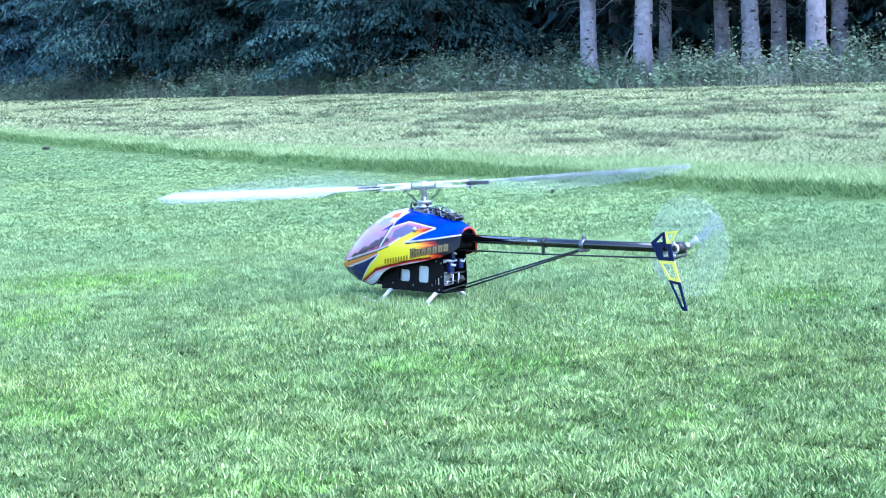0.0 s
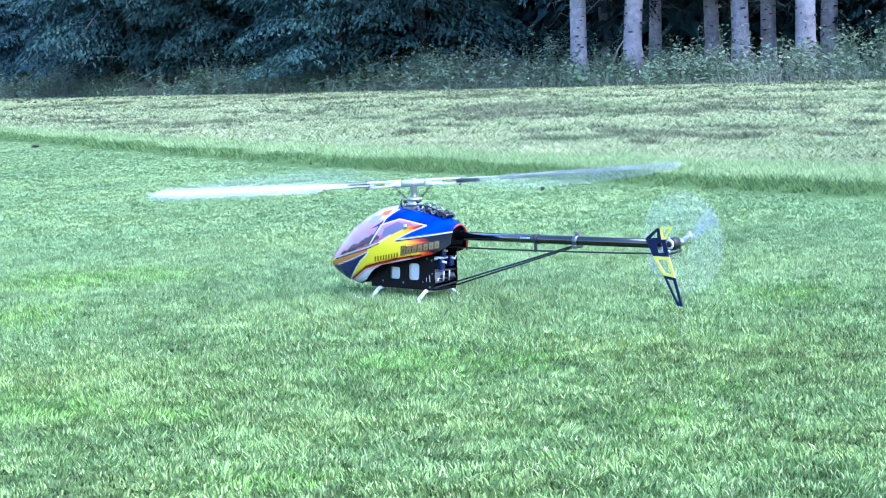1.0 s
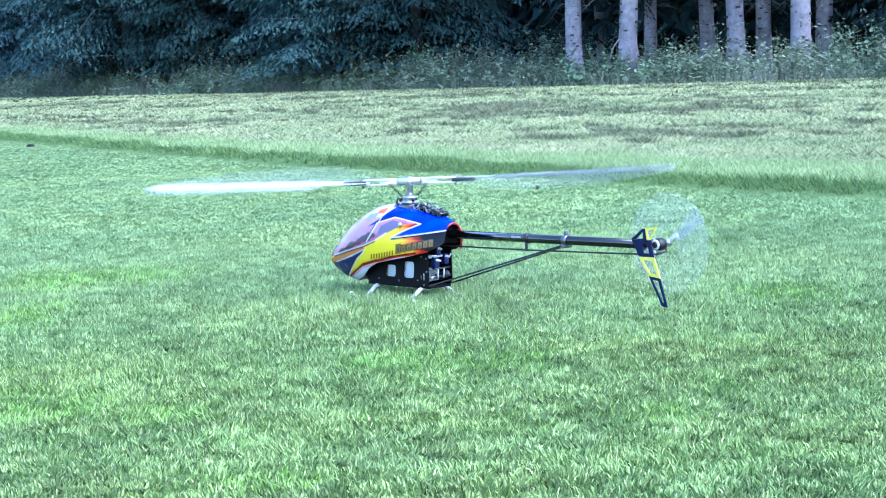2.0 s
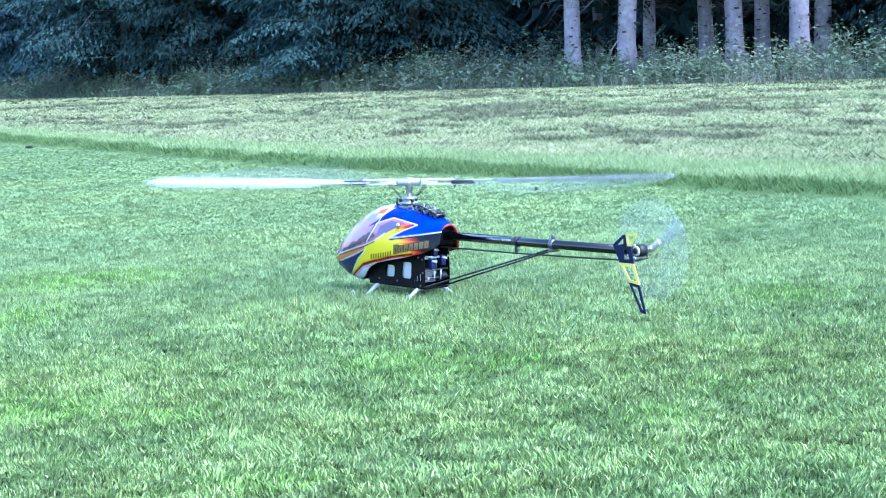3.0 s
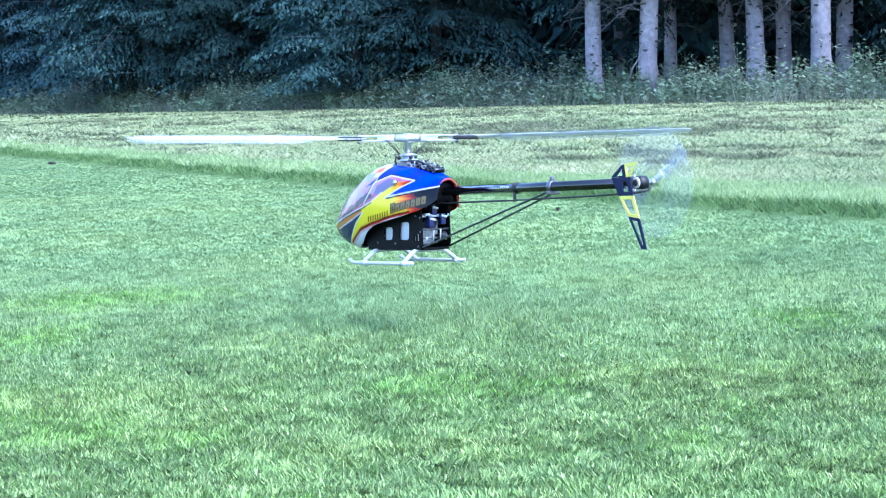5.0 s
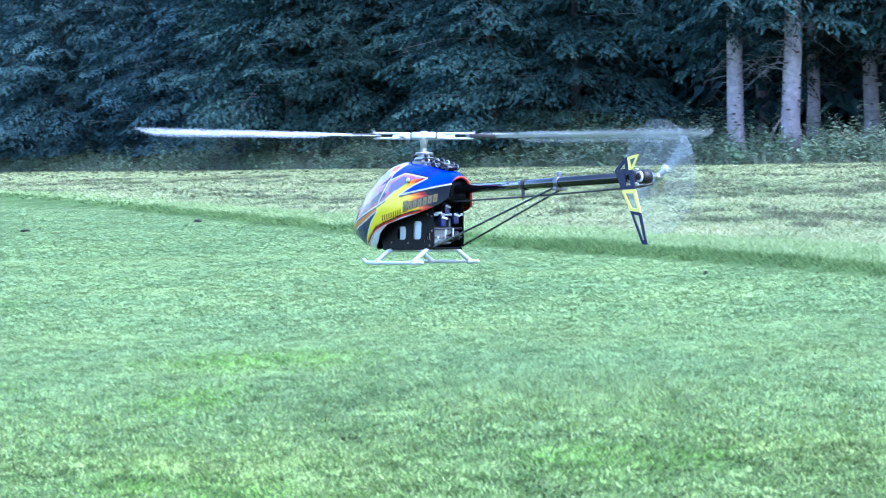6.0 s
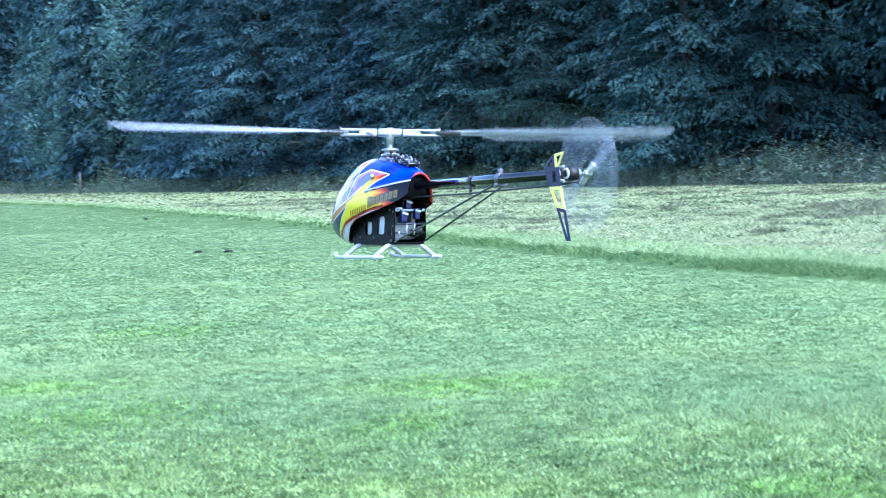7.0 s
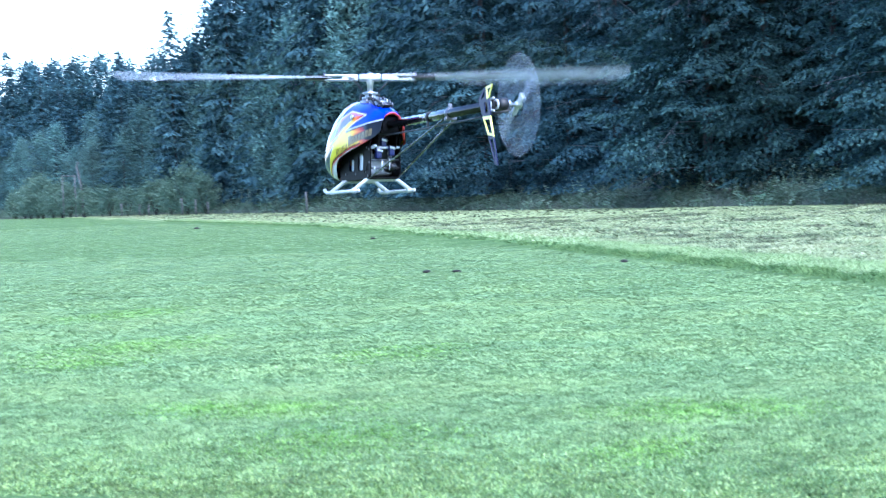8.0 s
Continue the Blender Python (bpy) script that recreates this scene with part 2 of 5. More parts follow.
def within(x, z, loop):
    """Whether a place lies inside a closed loop."""
    hit = False
    for (x0, z0), (x1, z1) in zip(loop, loop[1:] + loop[:1]):
        if (z0 > z) != (z1 > z) and x < (x1 - x0) * (z - z0) / (z1 - z0) + x0:
            hit = not hit
    return hit


def plate(bm, outline, y0, y1, holes=()):
    """A flat plate with an outline in x and z, from y0 to y1, with holes cut through."""
    loops = [list(outline), *[list(h) for h in holes]]
    pts = [Vector(p) for loop in loops for p in loop]
    edges, k = [], 0
    for loop in loops:
        edges += [(k + i, k + (i + 1) % len(loop)) for i in range(len(loop))]
        k += len(loop)
    co, ed, tri, *_ = delaunay_2d_cdt(pts, edges, [], 0, 1e-7)
    keep = []
    for f in tri:
        cx, cz = sum(co[i].x for i in f) / len(f), sum(co[i].y for i in f) / len(f)
        if within(cx, cz, loops[0]) and not any(within(cx, cz, h) for h in loops[1:]):
            keep.append(f)
    front = [bm.verts.new((c.x, y0, c.y)) for c in co]
    back = [bm.verts.new((c.x, y1, c.y)) for c in co]
    count = {}
    for f in keep:
        bm.faces.new([front[i] for i in f])
        bm.faces.new([back[i] for i in reversed(f)])
        for i in range(len(f)):
            e = (f[i], f[(i + 1) % len(f)])
            count[tuple(sorted(e))] = count.get(tuple(sorted(e)), 0) + 1
    for (i, j), n in count.items():
        if n == 1:
            bm.faces.new((front[i], front[j], back[j], back[i]))
    bmesh.ops.recalc_face_normals(bm, faces=bm.faces)


# ---- the ground ----
# the mown edge runs from near right to far left, the wood's edge likewise
EDGE_X = np.array([-120, -39.0, -18.4, -8.2, -3.4, -1.03, 0.0, 0.74, 1.48, 2.07, 5.0, 12.0])
EDGE_Y = np.array([217, 82.0, 48.0, 28.5, 18.5, 13.65, 11.9, 10.75, 9.5, 8.55, 3.8, -7.0])
WOOD_X = np.array([-150, -115.0, -67.0, -35.0, -15.0, -6.0, 0.0, 4.3, 8.0, 14.0, 60])
WOOD_Y = np.array([245, 197.0, 142.0, 95.0, 65.0, 53.0, 45.0, 39.5, 36.0, 31.0, -5])
SOIL_Z = -0.028


def beyond_edge(x, y):
    """Rough metres by which a place lies beyond the mown edge."""
    return (y - np.interp(x, EDGE_X, EDGE_Y)) * 0.5


def wood_depth(x, y):
    """Rough metres by which a place lies inside the wood."""
    return (y - np.interp(x, WOOD_X, WOOD_Y)) * 0.6


def build_ground():
    """One sheet to the horizon, with finer cells near the lawn; the uncut field stands a little higher than the lawn."""
    xs = np.concatenate([[-3000, -1000, -400], np.linspace(-200, -40, 33), np.linspace(-38, -8, 41), np.linspace(-7.9, 6, 80), np.linspace(6.5, 20, 28), np.linspace(25, 60, 8), [200, 800, 3000]])
    ys = np.concatenate([[-3000, -800, -200, -60, -20], np.linspace(-5, 8, 27), np.linspace(8.1, 24, 90), np.linspace(24.5, 70, 50), np.linspace(73, 260, 64), [400, 1000, 3000]])
    gx, gy = np.meshgrid(xs, ys, indexing="ij")
    d = beyond_edge(gx, gy)
    rise = np.clip(d / 0.12, 0, 1) * 0.045
    gz = SOIL_Z + rise
    n, k = len(xs), len(ys)
    verts = np.stack([gx, gy, gz], -1).reshape(-1, 3)
    i = (np.arange(n - 1)[:, None] * k + np.arange(k - 1)[None]).ravel()
    faces = np.concatenate([np.stack([i, i + k, i + k + 1], 1), np.stack([i, i + k + 1, i + 1], 1)])
    me = array_mesh("ground", verts, faces)
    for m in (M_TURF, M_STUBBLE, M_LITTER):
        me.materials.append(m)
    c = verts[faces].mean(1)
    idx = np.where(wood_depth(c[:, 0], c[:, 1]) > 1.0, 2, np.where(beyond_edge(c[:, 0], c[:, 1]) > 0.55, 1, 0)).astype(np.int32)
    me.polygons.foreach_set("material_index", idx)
    ob = new("ground", me)
    tagged(ob, "flat ground of mown turf, rough hay stubble and dark forest litter", "ground", kind="structure")


RNG = np.random.default_rng(7)


def scatter(y0, y1, density, left=0.62, right=0.27, pad=0.4):
    """Random places on the stretch of lawn and field that the wood closes off."""
    area = (left + right) * (y1 * y1 - y0 * y0) / 2 + 2 * pad * (y1 - y0)
    n = int(area * density)
    y = np.sqrt(RNG.random(n) * (y1 * y1 - y0 * y0) + y0 * y0)
    x = (-left * y - pad) + RNG.random(n) * ((left + right) * y + 2 * pad)
    return x, y


def smooth_noise(x, y, scale, seed=0):
    """Cheap soft noise from -1 to 1."""
    r = np.random.default_rng(seed)
    out = np.zeros_like(x)
    for k in range(6):
        a = r.random() * math.tau
        f = scale * (0.6 + r.random() * 1.3)
        out += np.sin((x * math.cos(a) + y * math.sin(a)) * f + r.random() * 9 + 1.5 * np.sin(y * f * 0.6 + k))
    return out / 4


def blades(name, x, y, z, height, width, lean, mat, label, tris=3, heading=None, clump=None):
    """Blades of grass, each a bent tapering leaf, as one sheet of stuff; heading is the way they lean."""
    n = len(x)
    a = RNG.random(n) * math.tau
    side = np.stack([np.cos(a), np.sin(a), np.zeros(n)], 1) * (width / 2)[:, None]
    b = RNG.random(n) * math.tau if heading is None else heading
    bend = np.stack([np.cos(b), np.sin(b), np.zeros(n)], 1) * (lean * height)[:, None]
    base = np.stack([x, y, z], 1)
    up = np.zeros((n, 3))
    up[:, 2] = height
    mid = base + up * 0.55 + bend * 0.4
    tip = base + up * np.clip(1.05 - 0.38 * lean, 0.25, 1)[:, None] + bend
    if tris == 3:
        v = np.stack([base - side, base + side, mid + side * 0.8, mid - side * 0.8, tip], 1).reshape(-1, 3)
        o = (np.arange(n) * 5)[:, None]
        f = np.concatenate([o + np.array([[0, 1, 2]]), o + np.array([[0, 2, 3]]), o + np.array([[3, 2, 4]])])
    else:
        v = np.stack([base - side, base + side, tip], 1).reshape(-1, 3)
        o = (np.arange(n) * 3)[:, None]
        f = o + np.array([[0, 1, 2]])
    ob = mesh_object(name, array_mesh(name, v, f, None if clump is None else np.repeat(clump, 5 if tris == 3 else 3)), mat)
    return tagged(ob, label, "grass", kind="stuff")


def cell_noise(x, y, size, seed):
    """Tufts: cells of a given size with wavy borders; the place of each tuft's middle and three random numbers for it."""
    wx, wy = x + 0.35 * size * np.sin(y * 2.9 / size + seed), y + 0.35 * size * np.sin(x * 2.3 / size + 1.7 * seed)
    i, j = np.floor(wx / size).astype(np.int64), np.floor(wy / size).astype(np.int64)
    out = []
    for k in range(3):
        h = (i * 73856093) ^ (j * 19349663) ^ ((seed * 7 + k) * 83492791)
        h = (h ^ (h >> 13)) * 1274126177
        out.append(((h ^ (h >> 16)) & 65535) / 65535.0)
    return (i + 0.5) * size, (j + 0.5) * size, out


def build_grass():
    lawn = []
    for y0, y1, dens, w, left in ((2.75, 3.7, 30000, 0.0031, 0.33), (3.7, 4.6, 26000, 0.0029, 0.47), (4.6, 7.5, 17000, 0.0032, 0.60), (7.5, 13.0, 5600, 0.0055, 0.60),
                                  (13.0, 26.0, 1150, 0.012, 0.60), (26, 75, 95, 0.030, 0.60), (75, 210, 4, 0.12, 0.60)):
        x, y = scatter(y0, y1, dens, left)
        keep = beyond_edge(x, y) < 0.06
        x, y = x[keep], y[keep]
        lawn.append((x, y, np.full(len(x), w)))
    x, y, w = (np.concatenate(c) for c in zip(*lawn))
    n = len(x)
    # tufts: small ones near by, larger ones over them, and long soft swells
    cx, cy, (t1, t2, t3) = cell_noise(x, y, 0.045, 1)
    _, _, (b1, b2, _) = cell_noise(x, y, 0.17, 2)
    gather = 0.22 * (y < 8)
    x, y = x + (cx - x) * gather * t1, y + (cy - y) * gather * t1
    swell = np.clip(0.5 * smooth_noise(x, y, 4.0, 3) + 0.4 * smooth_noise(x, y, 11.0, 4) + 0.3 * smooth_noise(x, y, 26.0, 12) + 0.25 * smooth_noise(x, y, 62.0, 13), -1.3, 1.3)
    lone = 0.64 * RNG.random(n) - 0.32
    far = np.clip((y - 4.2) / 7, 0, 1)
    clump = np.clip(0.5 + (0.28 * (t2 - 0.5) + 0.20 * (b1 - 0.5)) * (1 - 0.6 * far) + (0.16 + 0.04 * far) * swell + lone * (1 - 0.75 * far), 0, 1)
    h = (0.0128 + 0.0030 * swell + 0.0055 * (t3 - 0.5) + 0.003 * (b2 - 0.5) + 0.016 * np.exp(-((x + 0.05) ** 2 + (y - 5.6) ** 2) / 0.12)) * (0.7 + 0.6 * RNG.random(n)) * (1 + np.clip(y - 12, 0, 40) * 0.012)
    h, w = np.clip(h, 0.006, 0.06), w * (0.7 + 0.6 * RNG.random(n))
    lean = 0.25 + (0.7 + 0.2 * (y > 4.5)) * RNG.random(n) + np.clip((y - 6) * 0.09, 0, 1.2) - 0.15 * (y > 4.4) * (y < 8)
    heading = t1 * math.tau + b2 * 2.0 + RNG.standard_normal(n) * 0.9
    # yellower spots of lawn: middle, half widths
    spot = np.zeros(n)
    for px, py, sx, sy in ((-0.85, 3.93, 0.20, 0.24), (-0.53, 3.80, 0.12, 0.14), (-0.29, 3.12, 0.15, 0.12), (-0.10, 4.32, 0.14, 0.16), (0.44, 3.60, 0.13, 0.14), (1.05, 5.31, 0.2, 0.3), (0.20, 4.29, 0.12, 0.2), (-1.22, 5.47, 0.2, 0.4), (0.61, 3.88, 0.1, 0.2),
                           (-6.46, 12.5, 0.5, 1.0), (-4.93, 9.5, 0.6, 0.8), (-2.97, 6.55, 0.6, 0.35), (-3.1, 8.9, 0.4, 0.6), (-2.26, 5.75, 0.45, 0.55), (-1.2, 6.44, 0.5, 0.4), (-4.72, 8.56, 0.4, 0.5), (0.0, 4.35, 0.2, 0.25), (-1.07, 4.1, 0.2, 0.2)):
        spot = np.maximum(spot, np.exp(-((x - px) / sx) ** 2 - ((y - py) / sy) ** 2))
    # a long faint mark where the mower turned
    clump = np.where(np.abs(y - np.interp(x, [-9.5, -6.0], [14.3, 15.4])) < 0.14 + 0.05 * swell, clump - 0.30 * (x > -9.5) * (x < -6.0), clump)
    yellow = spot * (0.8 + 0.3 * swell) > 0.22 + 0.85 * RNG.random(n)
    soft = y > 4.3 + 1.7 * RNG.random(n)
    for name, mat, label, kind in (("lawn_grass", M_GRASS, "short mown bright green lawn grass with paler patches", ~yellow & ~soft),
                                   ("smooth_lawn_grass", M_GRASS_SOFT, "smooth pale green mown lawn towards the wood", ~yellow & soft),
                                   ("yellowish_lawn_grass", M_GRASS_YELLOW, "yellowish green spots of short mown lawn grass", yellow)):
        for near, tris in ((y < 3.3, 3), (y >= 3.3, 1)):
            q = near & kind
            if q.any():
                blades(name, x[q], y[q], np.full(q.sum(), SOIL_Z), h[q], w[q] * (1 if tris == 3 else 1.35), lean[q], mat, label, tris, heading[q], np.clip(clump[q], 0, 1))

    # taller uncut rim along the mown edge
    rim = []
    for y0, y1, dens, w in ((5.0, 13.0, 8000, 0.0062), (13.0, 24.0, 3000, 0.011), (24.0, 85.0, 260, 0.035)):
        x, y = scatter(y0, y1, dens)
        d = beyond_edge(x, y)
        keep = (d > -0.02) & (d < 1.0 + 0.25 * smooth_noise(x, y, 1.1, 8))
        rim.append((x[keep], y[keep], np.full(keep.sum(), w)))
    x, y, w = (np.concatenate(c) for c in zip(*rim))
    h = (0.060 + 0.024 * smooth_noise(x, y, 3.0, 5)) * (0.55 + 0.6 * RNG.random(len(x)))
    z = SOIL_Z + np.clip(beyond_edge(x, y) / 0.12, 0, 1) * 0.045
    # the shaded front of the bank is imitated by darker green blades
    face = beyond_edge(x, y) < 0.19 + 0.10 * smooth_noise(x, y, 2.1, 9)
    for name, sel, mat, label in (("lush_edge_grass", face, M_EDGE_SHADE, "uncut grass right along the mown edge, darker green to imitate the bank's shaded face"),
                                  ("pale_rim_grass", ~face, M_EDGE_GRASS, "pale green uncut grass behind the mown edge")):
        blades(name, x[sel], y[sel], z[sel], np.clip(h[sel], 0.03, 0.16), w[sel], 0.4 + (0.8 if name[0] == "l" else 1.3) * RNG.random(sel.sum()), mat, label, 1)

    # rough field with pale cut hay, and darker clumps of old hay in rows
    hay, old = [], []
    for y0, y1, dens, w in ((7.0, 16.0, 2600, 0.0075), (16.0, 27.0, 1000, 0.013), (27.0, 48.0, 300, 0.024), (48, 180, 16, 0.08)):
        x, y = scatter(y0, y1, dens)
        d = beyond_edge(x, y)
        keep = (d > 0.8) & (wood_depth(x, y) < 0.5)
        x, y, d = x[keep], y[keep], d[keep]
        dark = np.array([0.7 * noise.noise((a * 0.45, b * 0.30, 3.0)) + 0.9 * noise.noise((a * 2.8, b * 1.5, 8.0)) for a, b in zip(x, y)])
        is_old = dark + 0.10 * RNG.standard_normal(len(x)) > np.where(d > 2.2, 0.24, 0.48)
        for lst, sel in ((hay, ~is_old), (old, is_old)):
            lst.append((x[sel], y[sel], np.full(sel.sum(), w)))
    x, y, w = (np.concatenate(c) for c in zip(*hay))
    clump = np.clip(0.6 * smooth_noise(x, y, 2.2, 15) + 0.6 * smooth_noise(x, y, 7, 16) + 0.6 * smooth_noise(x, y, 17, 18), -1, 2)
    h = (0.042 + 0.022 * clump) * (0.5 + 0.9 * RNG.random(len(x)))
    blades("rough_hay_grass", x, y, np.full(len(x), SOIL_Z + 0.042), np.clip(h, 0.02, 0.2), w * 1.15, 0.8 + 1.2 * RNG.random(len(x)), M_HAY,
           "pale yellowish cut hay and stubble on the rough field", 1, None, np.clip(0.5 + 0.35 * clump + 0.3 * (RNG.random(len(x)) - 0.5), 0, 1))
    x, y, w = (np.concatenate(c) for c in zip(*old))
    h = (0.066 + 0.03 * smooth_noise(x, y, 9, 19)) * (0.4 + 1.0 * RNG.random(len(x)))
    blades("dark_hay_clumps", x, y, np.full(len(x), SOIL_Z + 0.042), h, w * 1.3, 0.7 + 0.9 * RNG.random(len(x)), M_HAY_DARK,
           "dark brownish clumps of old cut hay in loose rows", 1)


# ---- the weedy verge ----
def build_weeds():
    """Tall weeds in front of the wood: bushes of leafy stems of unequal height, in a ragged strip."""
    r = np.random.default_rng(21)
    line_x = np.linspace(13, -148, 600)
    line_y = np.interp(line_x, WOOD_X, WOOD_Y)
    acc = np.concatenate([[0], np.cumsum(np.hypot(np.diff(line_x), np.diff(line_y)))])
    near, far = 800, 330
    s = np.concatenate([r.random(near) * 75, 75 + r.random(far) * 185])
    depth = 0.1 + r.random(near + far) ** 0.8 * 3.0
    big = np.where(s < 75, 1.0, 1.5)
    tall = (0.55 + 0.50 * r.random(near + far)) * (0.70 + 0.22 * depth) * big * np.where(r.random(near + far) < 0.12, 1.25, 1.0)
    tone, wide = r.random(near + far), (0.16 + 0.20 * r.random(near + far)) * big
    leafy = 0.078 + 0.08 * r.random(near + far)
    # stems round the middle of each bush
    per = 8
    m = np.repeat(np.arange(near + far), per)
    n = len(m)
    px = np.interp(s, acc, line_x)[m] + depth[m] * 0.6 + r.standard_normal(n) * wide[m]
    py = np.interp(s, acc, line_y)[m] + depth[m] * 0.8 + r.standard_normal(n) * wide[m]
    hs = np.maximum(tall[m] * (0.55 + 0.55 * r.random(n)) * np.where(r.random(n) < 0.05, 1.45, 1.0), 0.2)
    base = np.stack([px, py, np.full(n, SOIL_Z)], 1)
    top = base + np.stack([r.standard_normal(n) * 0.13 * hs, r.standard_normal(n) * 0.13 * hs, hs], 1)
    w = np.stack([0.007 * big[m], np.zeros(n), np.zeros(n)], 1)
    stems = np.stack([base + w, base - w, top], 1)
    # leaves up each stem, smaller towards the top
    k = np.repeat(np.arange(n), np.where(s[m] < 75, 16, 10))
    q = len(k)
    f = 0.12 + 0.9 * r.random(q)
    size = leafy[m][k] * big[m][k] * (1.25 - 0.7 * f) * (0.7 + 0.6 * r.random(q))
    spread = np.stack([r.standard_normal(q), r.standard_normal(q), 0.3 * r.standard_normal(q)], 1) * (0.075 * big[m][k] * (1.2 - 0.7 * f))[:, None]
    c = base[k] + (top - base)[k] * f[:, None] + spread
    a, up = r.random(q) * math.tau, r.uniform(-0.5, 0.8, q)
    d = np.stack([np.cos(a), np.sin(a), up], 1) * size[:, None]
    e = np.stack([-np.sin(a), np.cos(a), r.uniform(-0.5, 0.5, q)], 1) * (size * 0.36)[:, None]
    leaves = np.stack([c, c + d * 0.5 + e, c + d, c, c + d, c + d * 0.5 - e], 1)
    leaf_tone = np.clip(tone[m][k] + 0.25 * (r.random(q) - 0.5), 0, 1)
    # seed heads on some stems
    j = np.repeat(np.flatnonzero(r.random(n) < 0.16), 6)
    c = top[j] + np.stack([r.standard_normal(len(j)) * 0.03, r.standard_normal(len(j)) * 0.03, r.uniform(-0.14, 0.05, len(j))], 1) * big[m][j][:, None]
    seeds = c[:, None, :] + r.standard_normal((len(j), 3, 3)) * (0.024 * big[m][j])[:, None, None]
    for name, v, mat, tones, label in (("weed_leaves", leaves, M_WEED, np.repeat(leaf_tone, 6), "ragged dull green weeds and nettles along the wood"),
                                       ("weed_stems", stems, M_WEED, np.repeat(tone[m], 3), "thin dull green weed stems along the wood"),
                                       ("weed_seed_heads", seeds, M_WEED_PALE, None, "pale brownish seed heads on tall weeds")):
        v = v.reshape(-1, 3)
        ob = mesh_object(name, array_mesh(name, v, np.arange(len(v)).reshape(-1, 3), tones), mat)
        tagged(ob, label, "weeds", kind="stuff")


def build_tall_grass():
    r = np.random.default_rng(33)
    n = 26000
    s = np.where(r.random(n) < 0.75, r.random(n) * 85, 85 + r.random(n) * 150)
    line_x = np.linspace(13, -148, 600)
    line_y = np.interp(line_x, WOOD_X, WOOD_Y)
    acc = np.concatenate([[0], np.cumsum(np.hypot(np.diff(line_x), np.diff(line_y)))])
    depth = r.random(n) * 3.0 - 0.25
    x, y = np.interp(s, acc, line_x) + depth * 0.6, np.interp(s, acc, line_y) + depth * 0.8
    h = (0.34 + 0.16 * smooth_noise(x, y, 1.7, 41) + 0.10 * depth) * (0.6 + 0.8 * r.random(n))
    blades("tall_weed_grass", x, y, np.full(n, SOIL_Z), np.clip(h, 0.12, 1.0), np.full(n, 0.022) * (1 + (s > 85)), 0.15 + 0.5 * r.random(n), M_TALL,
           "tall dull grass among the weeds along the wood", 1)


# ---- trees ----
def trunk_mesh(name, height, radius, seed, mat, knots=0):
    r = random.Random(seed)
    bm = bmesh.new()
    pts, rad = [], []
    for k in range(9):
        f = k / 8
        pts.append((r.uniform(-0.04, 0.04) * (f > 0), r.uniform(-0.04, 0.04) * (f > 0), SOIL_Z + height * f ** 1.5))
        rad.append(radius * (1.25 if k == 0 else 1.0) * (1 - 0.93 * f ** 1.5) + 0.01)
    tube(bm, pts, rad, 12)
    for k in range(knots):
        z, a = 0.5 + 4.8 * (k + r.random()) / knots, r.random() * math.tau
        rr = radius * (1 - 0.93 * z / height)
        s = r.uniform(0.02, 0.045)
        n0 = len(bm.faces)
        box(bm, (s * 2.2, s * 2.0, s), (math.cos(a) * rr, math.sin(a) * rr, z), (0, 0, math.degrees(a)))
        bm.faces.ensure_lookup_table()
        for f in bm.faces[n0:]:
            f.material_index = 1
    me = bpy.data.meshes.new(name)
    for f in bm.faces:
        f.smooth = True
    bm.to_mesh(me)
    bm.free()
    me.materials.append(mat)
    me.materials.append(M_KNOT)
    return me


